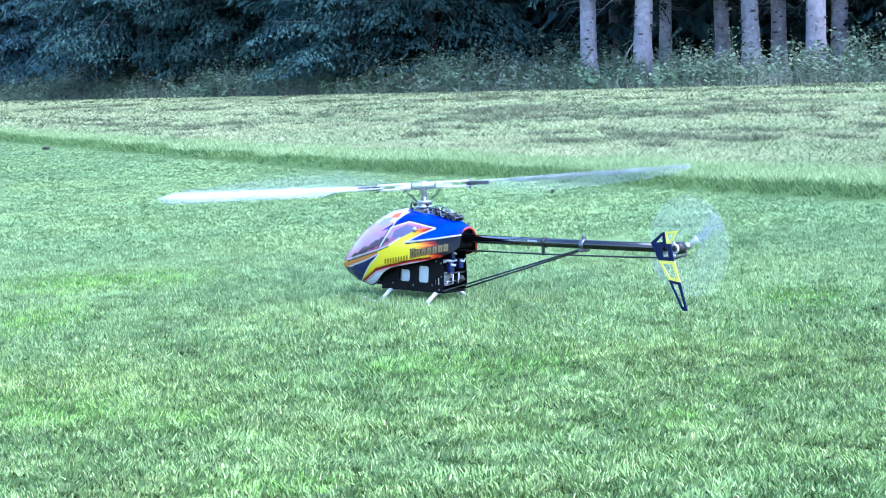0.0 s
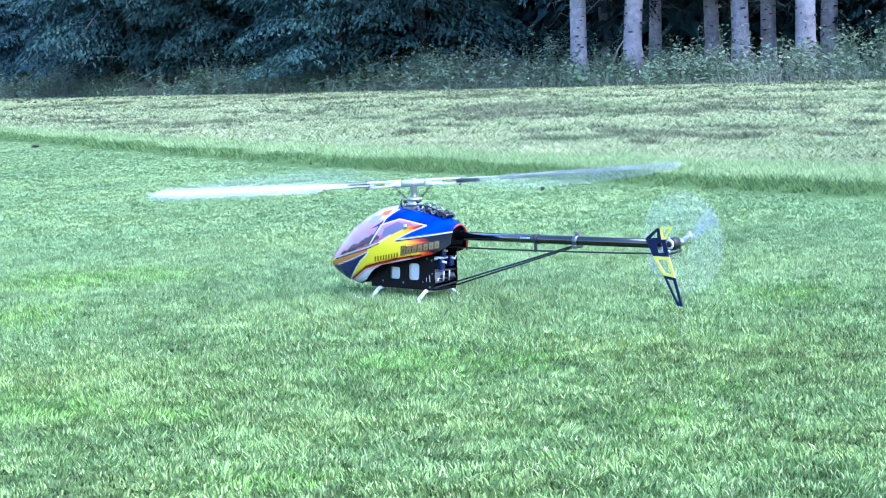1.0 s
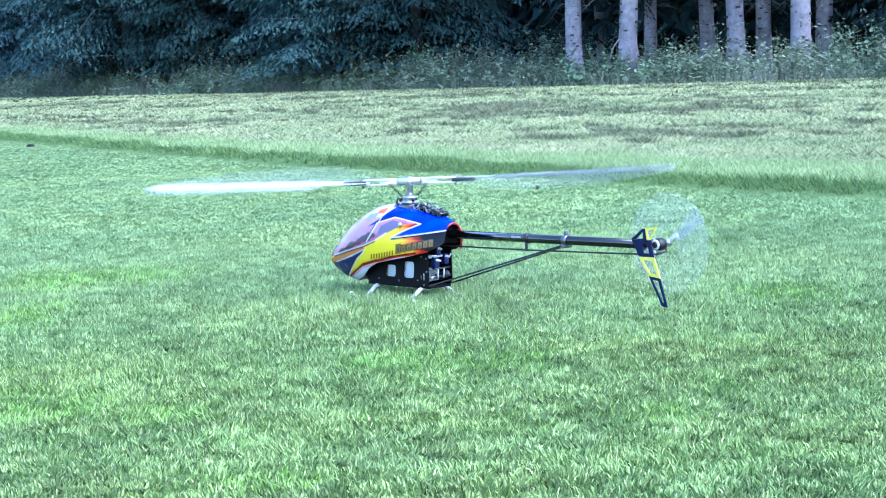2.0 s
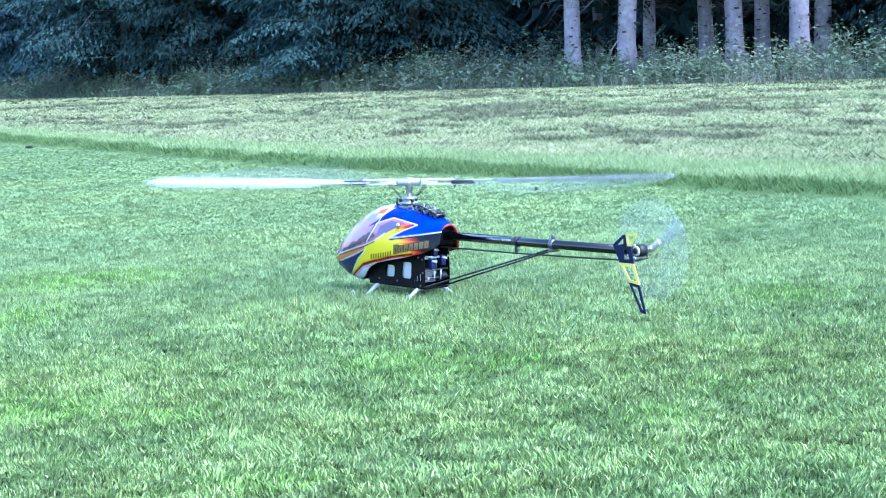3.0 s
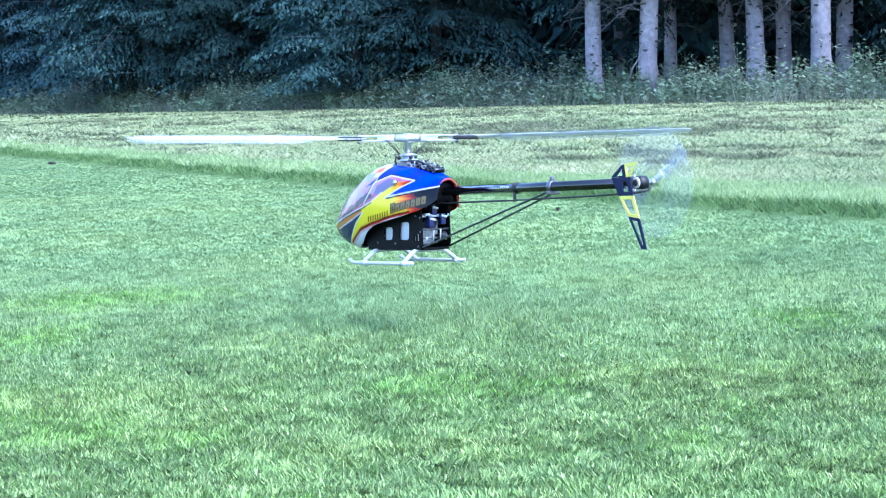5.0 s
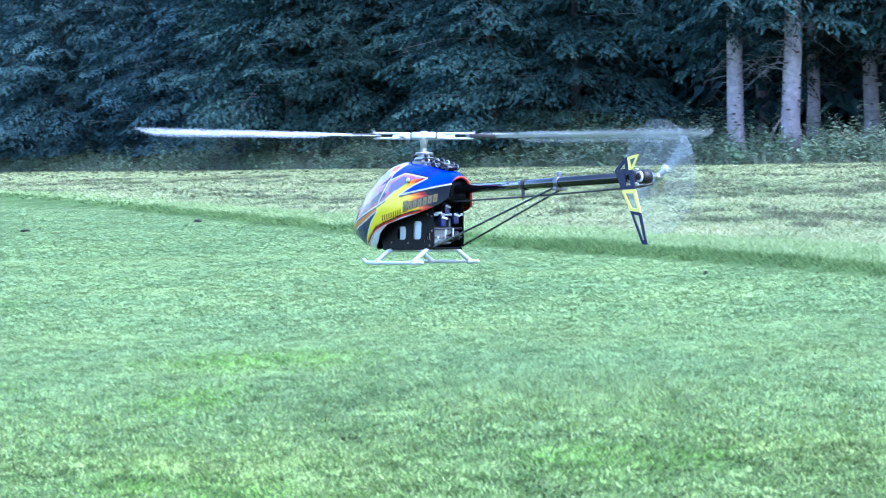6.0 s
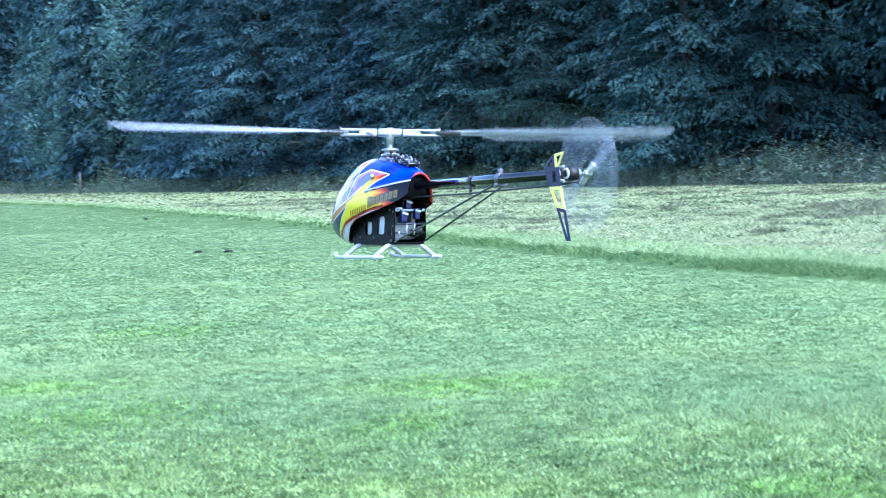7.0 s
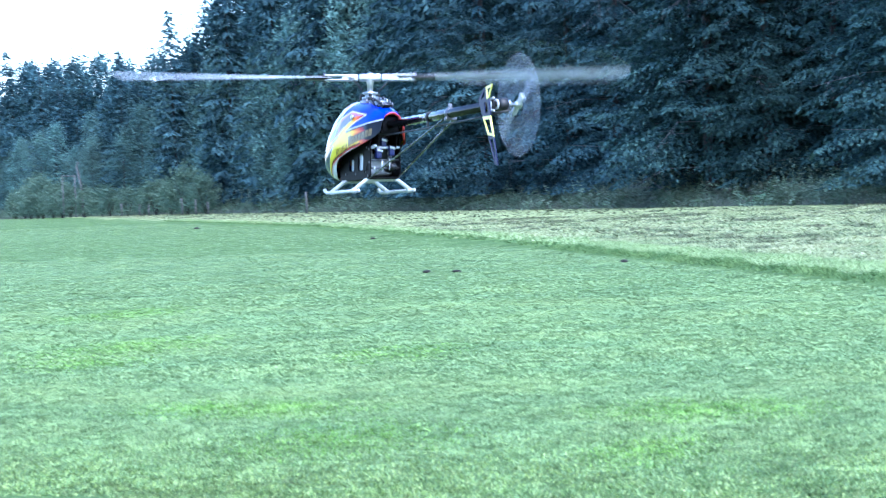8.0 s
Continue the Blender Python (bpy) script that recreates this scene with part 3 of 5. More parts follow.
def spray_mesh(name, seed, height, crown_from, reach, fine_to, gap=0.105, needle=0.125, step=0.40, limbs=7, ragged=0.3):
    """A spruce crown: whorls of drooping limbs with turned-up tips, each hung on both sides with branchlets of needle sprays.
    Above fine_to the limbs are fewer and their sprays larger."""
    r = np.random.default_rng(seed)
    tri, clump = [], []
    p1, p2, p3 = r.random(3) * math.tau
    z = crown_from
    while z < height - 0.3:
        fine = z < fine_to
        g, size = (gap, needle) if fine else (gap * 2.6, needle * 2.4)
        whorl = r.random() * math.tau
        for k in range(limbs if fine else 5):
            a = whorl + math.tau * (k + r.uniform(-0.35, 0.35)) / (limbs if fine else 5)
            lobe = 1 + 0.20 * math.sin(2 * a + p1 + 0.5 * z) + 0.14 * math.sin(3 * a + p2 - 0.9 * z)
            length = reach * ((height - z) / height) ** 0.8 * (1 - ragged + 2 * ragged * r.random()) * lobe
            if z < crown_from + 0.6:
                length *= 0.75
            droop, z0 = r.uniform(0.28, 0.66), z + r.uniform(-0.3, 0.3)
            f = np.arange(0.16 * length, length, g) / length
            f = np.repeat(f, 2) + r.uniform(-0.3, 0.3, 2 * len(f)) * g / length
            side = np.tile([1.0, -1.0], len(f) // 2)
            out, turn = np.array([math.cos(a), math.sin(a), 0]), np.array([-math.sin(a), math.cos(a), 0])
            root = out * (f * length)[:, None]
            root[:, 2] = z0 + length * (0.10 * f - droop * f ** 2 + 0.16 * f ** 4)
            reach_b = (0.10 + 0.34 * length * (1 - f) ** 0.7 * np.minimum(1, 0.4 + 2 * f)) * r.uniform(0.6, 1.2, len(f))
            hang = r.uniform(0.3, 1.15, len(f))
            bits = 6 if fine else 3
            for b in range(bits):
                w = (b + r.random(len(f))) / bits
                c = root + (out[None] * 0.55 + turn[None] * side[:, None] * 0.85) * (reach_b * w)[:, None]
                c[:, 2] -= hang * reach_b * w ** 1.5 + r.random(len(f)) * 0.05
                da = a + side * r.uniform(0.2, 1.2, len(f))
                ln = size * r.uniform(0.6, 1.3, len(f))
                d = np.stack([np.cos(da), np.sin(da), -0.25 - hang * r.uniform(0.2, 1.2, len(f))], 1) * ln[:, None]
                e = np.stack([-np.sin(da), np.cos(da), 0.7 * r.standard_normal(len(f))], 1) * (ln * 0.30)[:, None]
                tri.append(np.stack([c - e * 0.7, c + d * 0.45 + e, c + d], 1))
                clump.append(np.full(len(f), 0))
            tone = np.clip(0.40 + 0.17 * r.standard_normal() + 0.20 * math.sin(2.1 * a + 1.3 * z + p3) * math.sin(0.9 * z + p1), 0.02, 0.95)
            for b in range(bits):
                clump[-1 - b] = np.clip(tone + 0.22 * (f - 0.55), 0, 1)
        z += (step if fine else 0.62) * r.uniform(0.7, 1.3)
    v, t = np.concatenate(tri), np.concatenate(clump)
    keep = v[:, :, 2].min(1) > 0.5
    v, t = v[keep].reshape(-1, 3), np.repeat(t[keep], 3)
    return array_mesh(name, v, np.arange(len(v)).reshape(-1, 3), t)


def twig_mesh(name, seed, z0, z1, count, length):
    """Dead grey limbs with side twigs low on a trunk."""
    r = random.Random(seed)
    bm = bmesh.new()
    for k in range(count):
        z, a, ln = r.uniform(z0, z1), r.random() * math.tau, length * r.uniform(0.4, 1.1)
        tip = Vector((math.cos(a) * ln, math.sin(a) * ln, z - ln * r.uniform(-0.05, 0.45)))
        mid = Vector((math.cos(a) * ln * 0.5, math.sin(a) * ln * 0.5, z + r.uniform(-0.05, 0.12)))
        tube(bm, [(0, 0, z), mid, tip], [0.018, 0.012, 0.004], 4, False)
        for j in range(4):
            p = mid.lerp(tip, r.random())
            q = p + Vector((r.uniform(-1, 1), r.uniform(-1, 1), r.uniform(-0.9, 0.2))) * 0.3 * ln
            tube(bm, [p, q], [0.007, 0.003], 3, False)
    me = bpy.data.meshes.new(name)
    bm.to_mesh(me)
    bm.free()
    return me


def leafy_mesh(name, seed, height, radius, n, leaf, clumps=150, low=0.06):
    """A broadleaf crown: many small clumps of leaves, drooping a little, on short limbs round an uneven column."""
    r = np.random.default_rng(seed)
    h = r.random(clumps) ** 0.85
    a = r.random(clumps) * math.tau
    p = r.random(2) * math.tau
    lobe = 1 + 0.25 * np.sin(2 * a + p[0] + 5 * h) + 0.18 * np.sin(3 * a + p[1] - 9 * h)
    rad = radius * np.sin(np.pi * np.clip(0.14 + 0.84 * h, 0, 1)) ** 0.75 * (0.45 + 0.55 * r.random(clumps) ** 0.6) * lobe
    cc = np.stack([np.cos(a) * rad, np.sin(a) * rad, height * (low + (0.97 - low) * h)], 1)
    tone, size = np.clip(r.normal(0.5, 0.22, clumps), 0, 1), r.uniform(0.6, 1.3, clumps)
    pick = r.integers(0, clumps, n)
    c = cc[pick] + r.standard_normal((n, 3)) * np.array([0.17, 0.17, 0.24]) * radius * size[pick][:, None]
    d = r.standard_normal((n, 3)) * leaf
    e = r.standard_normal((n, 3)) * leaf
    v = np.stack([c, c + d, c + e], 1)
    keep = v[:, :, 2].min(1) > 0.1
    v, t = v[keep].reshape(-1, 3), np.repeat(tone[pick][keep], 3)
    return array_mesh(name, v, np.arange(len(v)).reshape(-1, 3), t)


def hazed_variant(kind, mat):
    """The same kind of spruce, its needles paler and bluer to imitate distance haze."""
    t = empty(kind.name.split(".")[0], "spruce with drooping branches and bare side twigs, needles tinted bluish for distance haze", "tree", "trees of the wood")
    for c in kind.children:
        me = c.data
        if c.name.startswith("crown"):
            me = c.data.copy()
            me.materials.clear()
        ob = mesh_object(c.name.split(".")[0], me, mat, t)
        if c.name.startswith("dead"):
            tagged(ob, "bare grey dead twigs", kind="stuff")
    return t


def tree_thing(name, label, category, trunk, crown, crown_mat, twigs=None):
    t = empty(name, label, category, "trees of the wood")
    mesh_object("trunk", trunk, None, t)
    mesh_object("crown", crown, crown_mat, t)
    if twigs is not None:
        tagged(mesh_object("dead_twig_tangle", twigs, M_DEADWOOD, t), "bare grey dead twigs", kind="stuff")
    return t


TALL_S, TALL = [60, 95, 121, 150, 172, 195, 235], [1.1, 1.16, 1.02, 0.80, 0.76, 0.90, 1.0]


def build_wood():
    r = random.Random(5)
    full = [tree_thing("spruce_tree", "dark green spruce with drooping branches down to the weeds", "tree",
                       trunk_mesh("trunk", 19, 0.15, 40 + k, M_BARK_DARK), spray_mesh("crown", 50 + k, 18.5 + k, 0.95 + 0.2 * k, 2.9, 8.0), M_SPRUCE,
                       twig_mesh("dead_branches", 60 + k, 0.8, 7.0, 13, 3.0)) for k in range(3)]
    pale = [hazed_variant(k, M_SPRUCE_HAZE) for k in full[:2]]
    # pines and far spruces carry the haze in their needle colour
    pine = [tree_thing("pine_tree", "tall dark green pine with a full rounded crown, tinted for distance haze", "tree",
                       trunk_mesh("trunk", 16, 0.15, 190 + k, M_BARK_DARK), leafy_mesh("crown", 195 + k, 18 + k, 3.0, 6000, 0.20, 130, 0.2), M_SPRUCE_HAZE) for k in range(2)]
    bare = [tree_thing("bare_trunk_spruce", "tall spruce with a bare pale grey trunk and dead lower twigs", "tree",
                       trunk_mesh("trunk", 20, 0.215 - 0.02 * k, 70 + k, M_BARK, 95), spray_mesh("crown", 80 + k, 19.5, 3.0 + 0.4 * k, 2.4, 6.0), M_SPRUCE,
                       twig_mesh("dead_branches", 90 + k, 1.9, 4.5, 30, 1.2)) for k in range(2)]
    far = [tree_thing("spruce_tree", "tall dark green spruce at the far edge of the wood, tinted for distance haze", "tree",
                      trunk_mesh("trunk", 18, 0.12, 110 + k, M_BARK_DARK), spray_mesh("crown", 120 + k, 17 + k, 0.4, 2.7, 40, 0.25, 0.26, 0.55, 6, 0.35), M_SPRUCE_HAZE) for k in range(2)]
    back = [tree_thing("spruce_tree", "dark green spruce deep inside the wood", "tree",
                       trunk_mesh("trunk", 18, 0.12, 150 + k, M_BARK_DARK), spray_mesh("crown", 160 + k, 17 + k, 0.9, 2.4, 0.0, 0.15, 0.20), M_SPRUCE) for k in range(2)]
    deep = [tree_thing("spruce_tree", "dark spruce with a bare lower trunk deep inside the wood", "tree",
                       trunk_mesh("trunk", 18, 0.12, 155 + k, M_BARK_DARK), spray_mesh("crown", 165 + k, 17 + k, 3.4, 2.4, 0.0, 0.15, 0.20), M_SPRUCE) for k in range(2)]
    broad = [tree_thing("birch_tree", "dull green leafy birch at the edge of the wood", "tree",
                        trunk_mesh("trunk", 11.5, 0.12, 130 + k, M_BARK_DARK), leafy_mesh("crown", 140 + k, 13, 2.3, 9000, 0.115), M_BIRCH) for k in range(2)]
    used = set()

    def put(kind, x, y, scale=1.0):
        m = Matrix.LocRotScale((x, y, 0), Euler((radians(r.uniform(-1, 1)), radians(r.uniform(-1, 1)), r.random() * math.tau)), None) @ Matrix.Diagonal((scale, scale, scale * r.uniform(0.94, 1.06), 1))
        if kind.name in used:
            copy_thing(kind, m)
        else:
            used.add(kind.name)
            kind.matrix_basis = m

    # bare trunks at the near end, each at its place
    for i, (x, y, s) in enumerate(((3.55, 43.0, 0.90), (4.73, 42.3, 1.10), (5.55, 45.0, 0.82), (6.79, 44.5, 0.84), (7.08, 42.0, 1.05), (8.08, 44.0, 0.86), (8.36, 41.0, 1.16),
                                   (9.35, 43.0, 0.92), (4.77, 49.0, 0.85), (7.48, 52.0, 0.7), (6.4, 54.0, 0.8))):
        put(bare[i % 2], x, y, s)
    put(full[1], 11.3, 42.0, 1.0)
    put(full[2], 13.6, 40.5, 1.0)
    # dense edge of spruces
    line_x = np.linspace(1.9, -148, 1000)
    line_y = np.interp(line_x, WOOD_X, WOOD_Y)
    acc = np.concatenate([[0], np.cumsum(np.hypot(np.diff(line_x), np.diff(line_y)))])

    def on_line(s, inside):
        x, y = float(np.interp(s, acc, line_x)), float(np.interp(s, acc, line_y))
        return x + inside * 0.8, y + inside * 0.6

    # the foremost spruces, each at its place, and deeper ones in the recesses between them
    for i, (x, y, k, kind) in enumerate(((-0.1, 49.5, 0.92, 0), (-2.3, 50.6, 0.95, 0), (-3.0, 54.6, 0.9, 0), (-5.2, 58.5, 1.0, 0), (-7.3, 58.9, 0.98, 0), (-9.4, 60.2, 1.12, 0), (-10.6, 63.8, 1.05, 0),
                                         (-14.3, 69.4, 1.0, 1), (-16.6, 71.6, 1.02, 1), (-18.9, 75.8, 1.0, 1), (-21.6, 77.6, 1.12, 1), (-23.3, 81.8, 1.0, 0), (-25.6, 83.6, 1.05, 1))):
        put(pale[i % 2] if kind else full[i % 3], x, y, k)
    s, i = 48.5, 0
    while s < acc[-1]:
        x, y = on_line(s, 3.6 + r.uniform(-1.2, 1.6))
        tall = float(np.interp(s, TALL_S, TALL))
        leafy = s > 60 and r.random() < (0.6 if s < 105 else 0.8)
        put(broad[i % 2] if leafy else far[i % 2], x, y, tall * (r.uniform(0.62, 1.0) if leafy else r.uniform(0.85, 1.12)))
        s += r.uniform(1.7, 3.2)
        i += 1
    # rounded pines stand above the far edge
    s = 72.0
    while s < acc[-1]:
        x, y = on_line(s, 7.5 + r.uniform(-1.0, 3.0))
        put(pine[i % 2], x, y, float(np.interp(s, TALL_S, TALL)) * r.uniform(0.78, 1.04))
        s += r.uniform(2.2, 3.6)
        i += 1
    for depth in (8.0, 11.5, 15.5, 19.0):
        x = 3.0 + r.uniform(0, 1.5)
        while x < 24:
            put((deep if depth < 13 else back)[i % 2], x, float(np.interp(x, WOOD_X, WOOD_Y)) + depth + 4 + 0.3 * x + r.uniform(-0.8, 0.8), r.uniform(0.95, 1.1))
            x += r.uniform(2.0, 2.9)
            i += 1
    for inside, step in ((7.0, 2.8), (11.5, 3.2), (16.0, 4.4)):
        s = -12.0 if inside > 9 else 0.0
        while s < acc[-1]:
            if s < 0:
                x, y = 2.5 - s * 0.75 + inside * 0.55, 48.0 + s * 0.4 + inside * 0.5
            else:
                x, y = on_line(s, inside + r.uniform(-0.8, 0.8))
            put(back[i % 2], x, y, r.uniform(0.9, 1.1) * float(np.interp(s, TALL_S, TALL)))
            s += step * r.uniform(0.8, 1.3) * (1 if s < 80 else 1.6)
            i += 1


build_ground()
build_grass()
build_weeds()
build_tall_grass()
build_wood()


# ---- the model helicopter: x ahead, y to its left, z up; its mast stands on the origin ----
def canopy_paint():
    m = bpy.data.materials.new("canopy_paint")
    m.use_nodes = True
    nt = m.node_tree
    b = nt.nodes["Principled BSDF"]
    at = nt.nodes.new("ShaderNodeAttribute")
    at.attribute_name = "paint"
    no = nt.nodes.new("ShaderNodeTexNoise")
    no.inputs["Scale"].default_value, no.inputs["Detail"].default_value = 60, 4
    mr = nt.nodes.new("ShaderNodeMapRange")
    mr.inputs["To Min"].default_value, mr.inputs["To Max"].default_value = 0.12, 0.26
    nt.links.new(at.outputs["Color"], b.inputs["Base Color"])
    nt.links.new(no.outputs["Fac"], mr.inputs["Value"])
    nt.links.new(mr.outputs[0], b.inputs["Roughness"])
    b.inputs["Coat Weight"].default_value = 0.10
    b.inputs["Specular IOR Level"].default_value = 0.16
    b.inputs["Coat Roughness"].default_value = 0.06
    return m


def sweep_material(name, colour, cover, scale):
    """The thin veil that fast blades leave in the air: mostly clear."""
    m = bpy.data.materials.new(name)
    m.use_nodes = True
    nt = m.node_tree
    b, out = nt.nodes["Principled BSDF"], nt.nodes["Material Output"]
    b.inputs["Base Color"].default_value = (*colour, 1)
    b.inputs["Roughness"].default_value = 0.6
    tc, no = nt.nodes.new("ShaderNodeTexCoord"), nt.nodes.new("ShaderNodeTexNoise")
    no.inputs["Scale"].default_value = scale
    nt.links.new(tc.outputs["Object"], no.inputs["Vector"])
    mr = nt.nodes.new("ShaderNodeMapRange")
    mr.inputs["From Min"].default_value, mr.inputs["From Max"].default_value = 0.3, 0.7
    mr.inputs["To Min"].default_value, mr.inputs["To Max"].default_value = cover * 0.55, cover * 1.45
    nt.links.new(no.outputs["Fac"], mr.inputs["Value"])
    tr, mix = nt.nodes.new("ShaderNodeBsdfTransparent"), nt.nodes.new("ShaderNodeMixShader")
    nt.links.new(mr.outputs[0], mix.inputs[0])
    nt.links.new(tr.outputs[0], mix.inputs[1])
    nt.links.new(b.outputs[0], mix.inputs[2])
    nt.links.new(mix.outputs[0], out.inputs["Surface"])
    return m


M_PAINT = canopy_paint()
M_CARBON = material("black_carbon", (0.002, 0.002, 0.003), 0.12, 0, 0.3, 80, 0, 0.35)
M_FRAME = material("matt_black_frame", (0.0022, 0.0022, 0.003), 0.6, 0, 0.3, 80)
M_FRAME.node_tree.nodes["Principled BSDF"].inputs["Specular IOR Level"].default_value = 0.08
M_BLACK = material("black_plastic", (0.004, 0.004, 0.005), 0.5, 0, 0.2, 60)
M_WHITE = material("white_plastic", (0.43, 0.45, 0.47), 0.4, 0, 0.06, 30)
M_GRIP = material("grey_grip", (0.46, 0.47, 0.50), 0.4, 0.2, 0.15, 40)
M_ALU = material("brushed_aluminium", (0.42, 0.43, 0.46), 0.3, 0.9, 0.12, 90)
M_STEEL = material("dark_steel", (0.12, 0.12, 0.135), 0.35, 0.9, 0.15, 90)
M_BLUE = material("blue_anodised", (0.004, 0.008, 0.075), 0.4, 0.1, 0.15, 60)
M_NAVY = material("navy_fin", (0.003, 0.006, 0.034), 0.4, 0, 0.15, 60, 0, 0.05)
M_NAVY.node_tree.nodes["Principled BSDF"].inputs["Specular IOR Level"].default_value = 0.12
M_YELLOW = material("yellow_fin", (0.55, 0.50, 0.06), 0.35, 0, 0.08, 60, 0, 0.4)
M_RED = material("red_trim", (0.30, 0.022, 0.018), 0.35, 0, 0.15, 60)
M_SWEEP = sweep_material("tail_sweep", (0.62, 0.68, 0.76), 0.045, 22)
M_BLADE_SWEEP = sweep_material("blade_sweep", (0.52, 0.56, 0.66), 0.26, 6)
M_DISC_SWEEP = sweep_material("disc_sweep", (0.42, 0.47, 0.55), 0.032, 5)
M_BLADE = sweep_material("spinning_blade", (0.56, 0.60, 0.63), 0.50, 9)
M_TAIL_BLADE = sweep_material("spinning_tail_blade", (0.34, 0.38, 0.42), 0.3, 30)

CAN_X = np.array([-0.184, -0.168, -0.13, -0.04, 0.0, 0.07, 0.115, 0.165, 0.23, 0.28, 0.325, 0.35, 0.364, 0.370])
CAN_TOP = np.array([0.205, 0.213, 0.226, 0.244, 0.250, 0.256, 0.249, 0.229, 0.196, 0.160, 0.120, 0.098, 0.085, 0.078])
CAN_BOT = np.array([0.030, 0.020, 0.012, 0.006, 0.004, 0.003, 0.003, 0.004, 0.010, 0.020, 0.038, 0.054, 0.066, 0.076])
CAN_HALF = np.array([0.040, 0.049, 0.065, 0.080, 0.082, 0.084, 0.083, 0.080, 0.070, 0.058, 0.042, 0.030, 0.018, 0.002])
CAN_LOW = np.array([0.150, 0.135, 0.120, 0.101, 0.094, 0.082, 0.064, 0.030, 0.010, 0.020, 0.038, 0.054, 0.066, 0.076])


def inside(u, v, poly):
    """Which of the places (u, v) lie in a polygon."""
    hit = np.zeros(len(u), bool)
    for (x0, y0), (x1, y1) in zip(poly, poly[1:] + poly[:1]):
        if y0 != y1:
            hit ^= ((y0 > v) != (y1 > v)) & (u < (x1 - x0) * (v - y0) / (y1 - y0) + x0)
    return hit


def stroke(u, v, line, width):
    """Which places lie within width / 2 of a bent line."""
    best = np.full(len(u), 9.0)
    for (x0, y0), (x1, y1) in zip(line, line[1:]):
        k = np.clip(((u - x0) * (x1 - x0) + (v - y0) * (y1 - y0)) / ((x1 - x0) ** 2 + (y1 - y0) ** 2), 0, 1)
        best = np.minimum(best, np.hypot(u - x0 - k * (x1 - x0), v - y0 - k * (y1 - y0)))
    return best < width / 2


def livery(x, y, z):
    """The canopy's painted livery, laid out on its flank in a slanted side view (u backwards, v downwards, in units of 5.5 cm)."""
    u = 3.612 - 12.15 * (x - 0.05) - 12.7 * (np.abs(y) - 0.06) - 0.78 * (z - 0.12)
    v = 4.317 - 0.72 * (x - 0.05) + 1.75 * (np.abs(y) - 0.06) - 17.535 * (z - 0.12)
    col = np.empty((len(x), 3))
    yellow, orange, red = np.array([0.85, 0.72, 0.02]), np.array([0.80, 0.22, 0.02]), np.array([0.42, 0.02, 0.012])
    black, white, navy, blue = np.array([0.003, 0.003, 0.005]), np.array([0.66, 0.66, 0.68]), np.array([0.014, 0.016, 0.09]), np.array([0.010, 0.040, 0.62])

    def fade(t, a, b):
        t = np.clip(t, 0, 1)[:, None]
        return a * (1 - t) + b * t

    # flank: yellow flame that burns out to orange, red and black towards the rear
    ragged = 0.10 * np.sin(v * 21) + 0.07 * np.sin(v * 37 + 1)
    k = u + ragged - 0.35 * (v - 4.1)
    col[:] = yellow
    for a, b, c0, c1 in ((4.35, 4.95, yellow, orange), (4.95, 5.35, orange, red), (5.35, 5.75, red, black)):
        s = k > a
        col[s] = fade((k[s] - a) / (b - a), c0, c1)
    # orange glow above the lower stripe
    low = np.interp(u, [1.5, 2.3, 3.0, 4.2, 5.2, 6.2], [5.85, 5.20, 4.98, 4.70, 4.56, 4.38])
    glow = (v > low - 0.28) & (k < 4.9)
    col[glow] = fade((v[glow] - low[glow] + 0.28) / 0.28, yellow, red)
    # white front of the windscreen, pink and violet glass below it
    top = inside(u, v, [(0.3, 4.8), (0.75, 4.55), (2.3, 4.12), (2.9, 3.85), (3.6, 3.45), (4.6, 2.95), (5.5, 2.92), (4.1, 2.5), (4.6, 1.5), (2.0, 1.0), (0, 3)])
    col[top] = np.array([0.78, 0.68, 0.80])
    g = top & (v > 2.55 + (3.6 - u) * 0.05)
    col[g] = fade((v[g] - 2.4 + (u[g] - 3) * 0.45) / 1.4, np.array([0.66, 0.42, 0.60]), np.array([0.34, 0.06, 0.16]))
    veil = top & (np.sin(u * 4.1 + v * 2.3) * np.cos(v * 5.7 - u * 1.9) > 0.35)
    col[veil] = 0.55 * col[veil] + 0.45 * np.array([0.42, 0.36, 0.62])
    dark = top & (((u - 2.5) / 0.5) ** 2 + ((v - 3.68 + 0.45 * (u - 2.5)) / 0.20) ** 2 + 0.5 * np.sin(u * 9) * np.cos(v * 13) < 1)
    dark |= top & (((u - 1.7) / 0.68) ** 2 + ((v - 4.06 + 0.5 * (u - 1.7)) / 0.17) ** 2 + 0.5 * np.sin(u * 11) < 1)
    col[dark] = np.array([0.045, 0.02, 0.06])
    grey = top & inside(u, v, [(3.3, 3.05), (4.0, 2.72), (4.65, 2.95), (3.7, 3.4), (3.1, 3.5)])
    col[grey] = np.array([0.16, 0.15, 0.27])
    col[inside(u, v, [(3.0, 2.42), (3.3, 2.15), (3.75, 2.05), (3.5, 2.35)])] = np.array([0.80, 0.17, 0.05])
    col[inside(u, v, [(2.4, 2.75), (2.75, 2.4), (3.25, 2.3), (2.9, 2.75)])] = np.array([0.42, 0.40, 0.62])
    # blue back
    bl = inside(u, v, [(2.55, 3.08), (3.3, 2.62), (4.0, 2.08), (4.3, 1.0), (8.5, 1.0), (8.5, 3.9), (7.4, 3.2), (5.6, 3.45), (4.0, 3.62), (4.75, 3.2), (5.45, 2.95), (4.1, 2.58), (3.0, 2.95)])
    col[bl] = blue * (0.85 + 0.25 * np.sin(u[bl] * 3 + v[bl] * 5))[:, None]
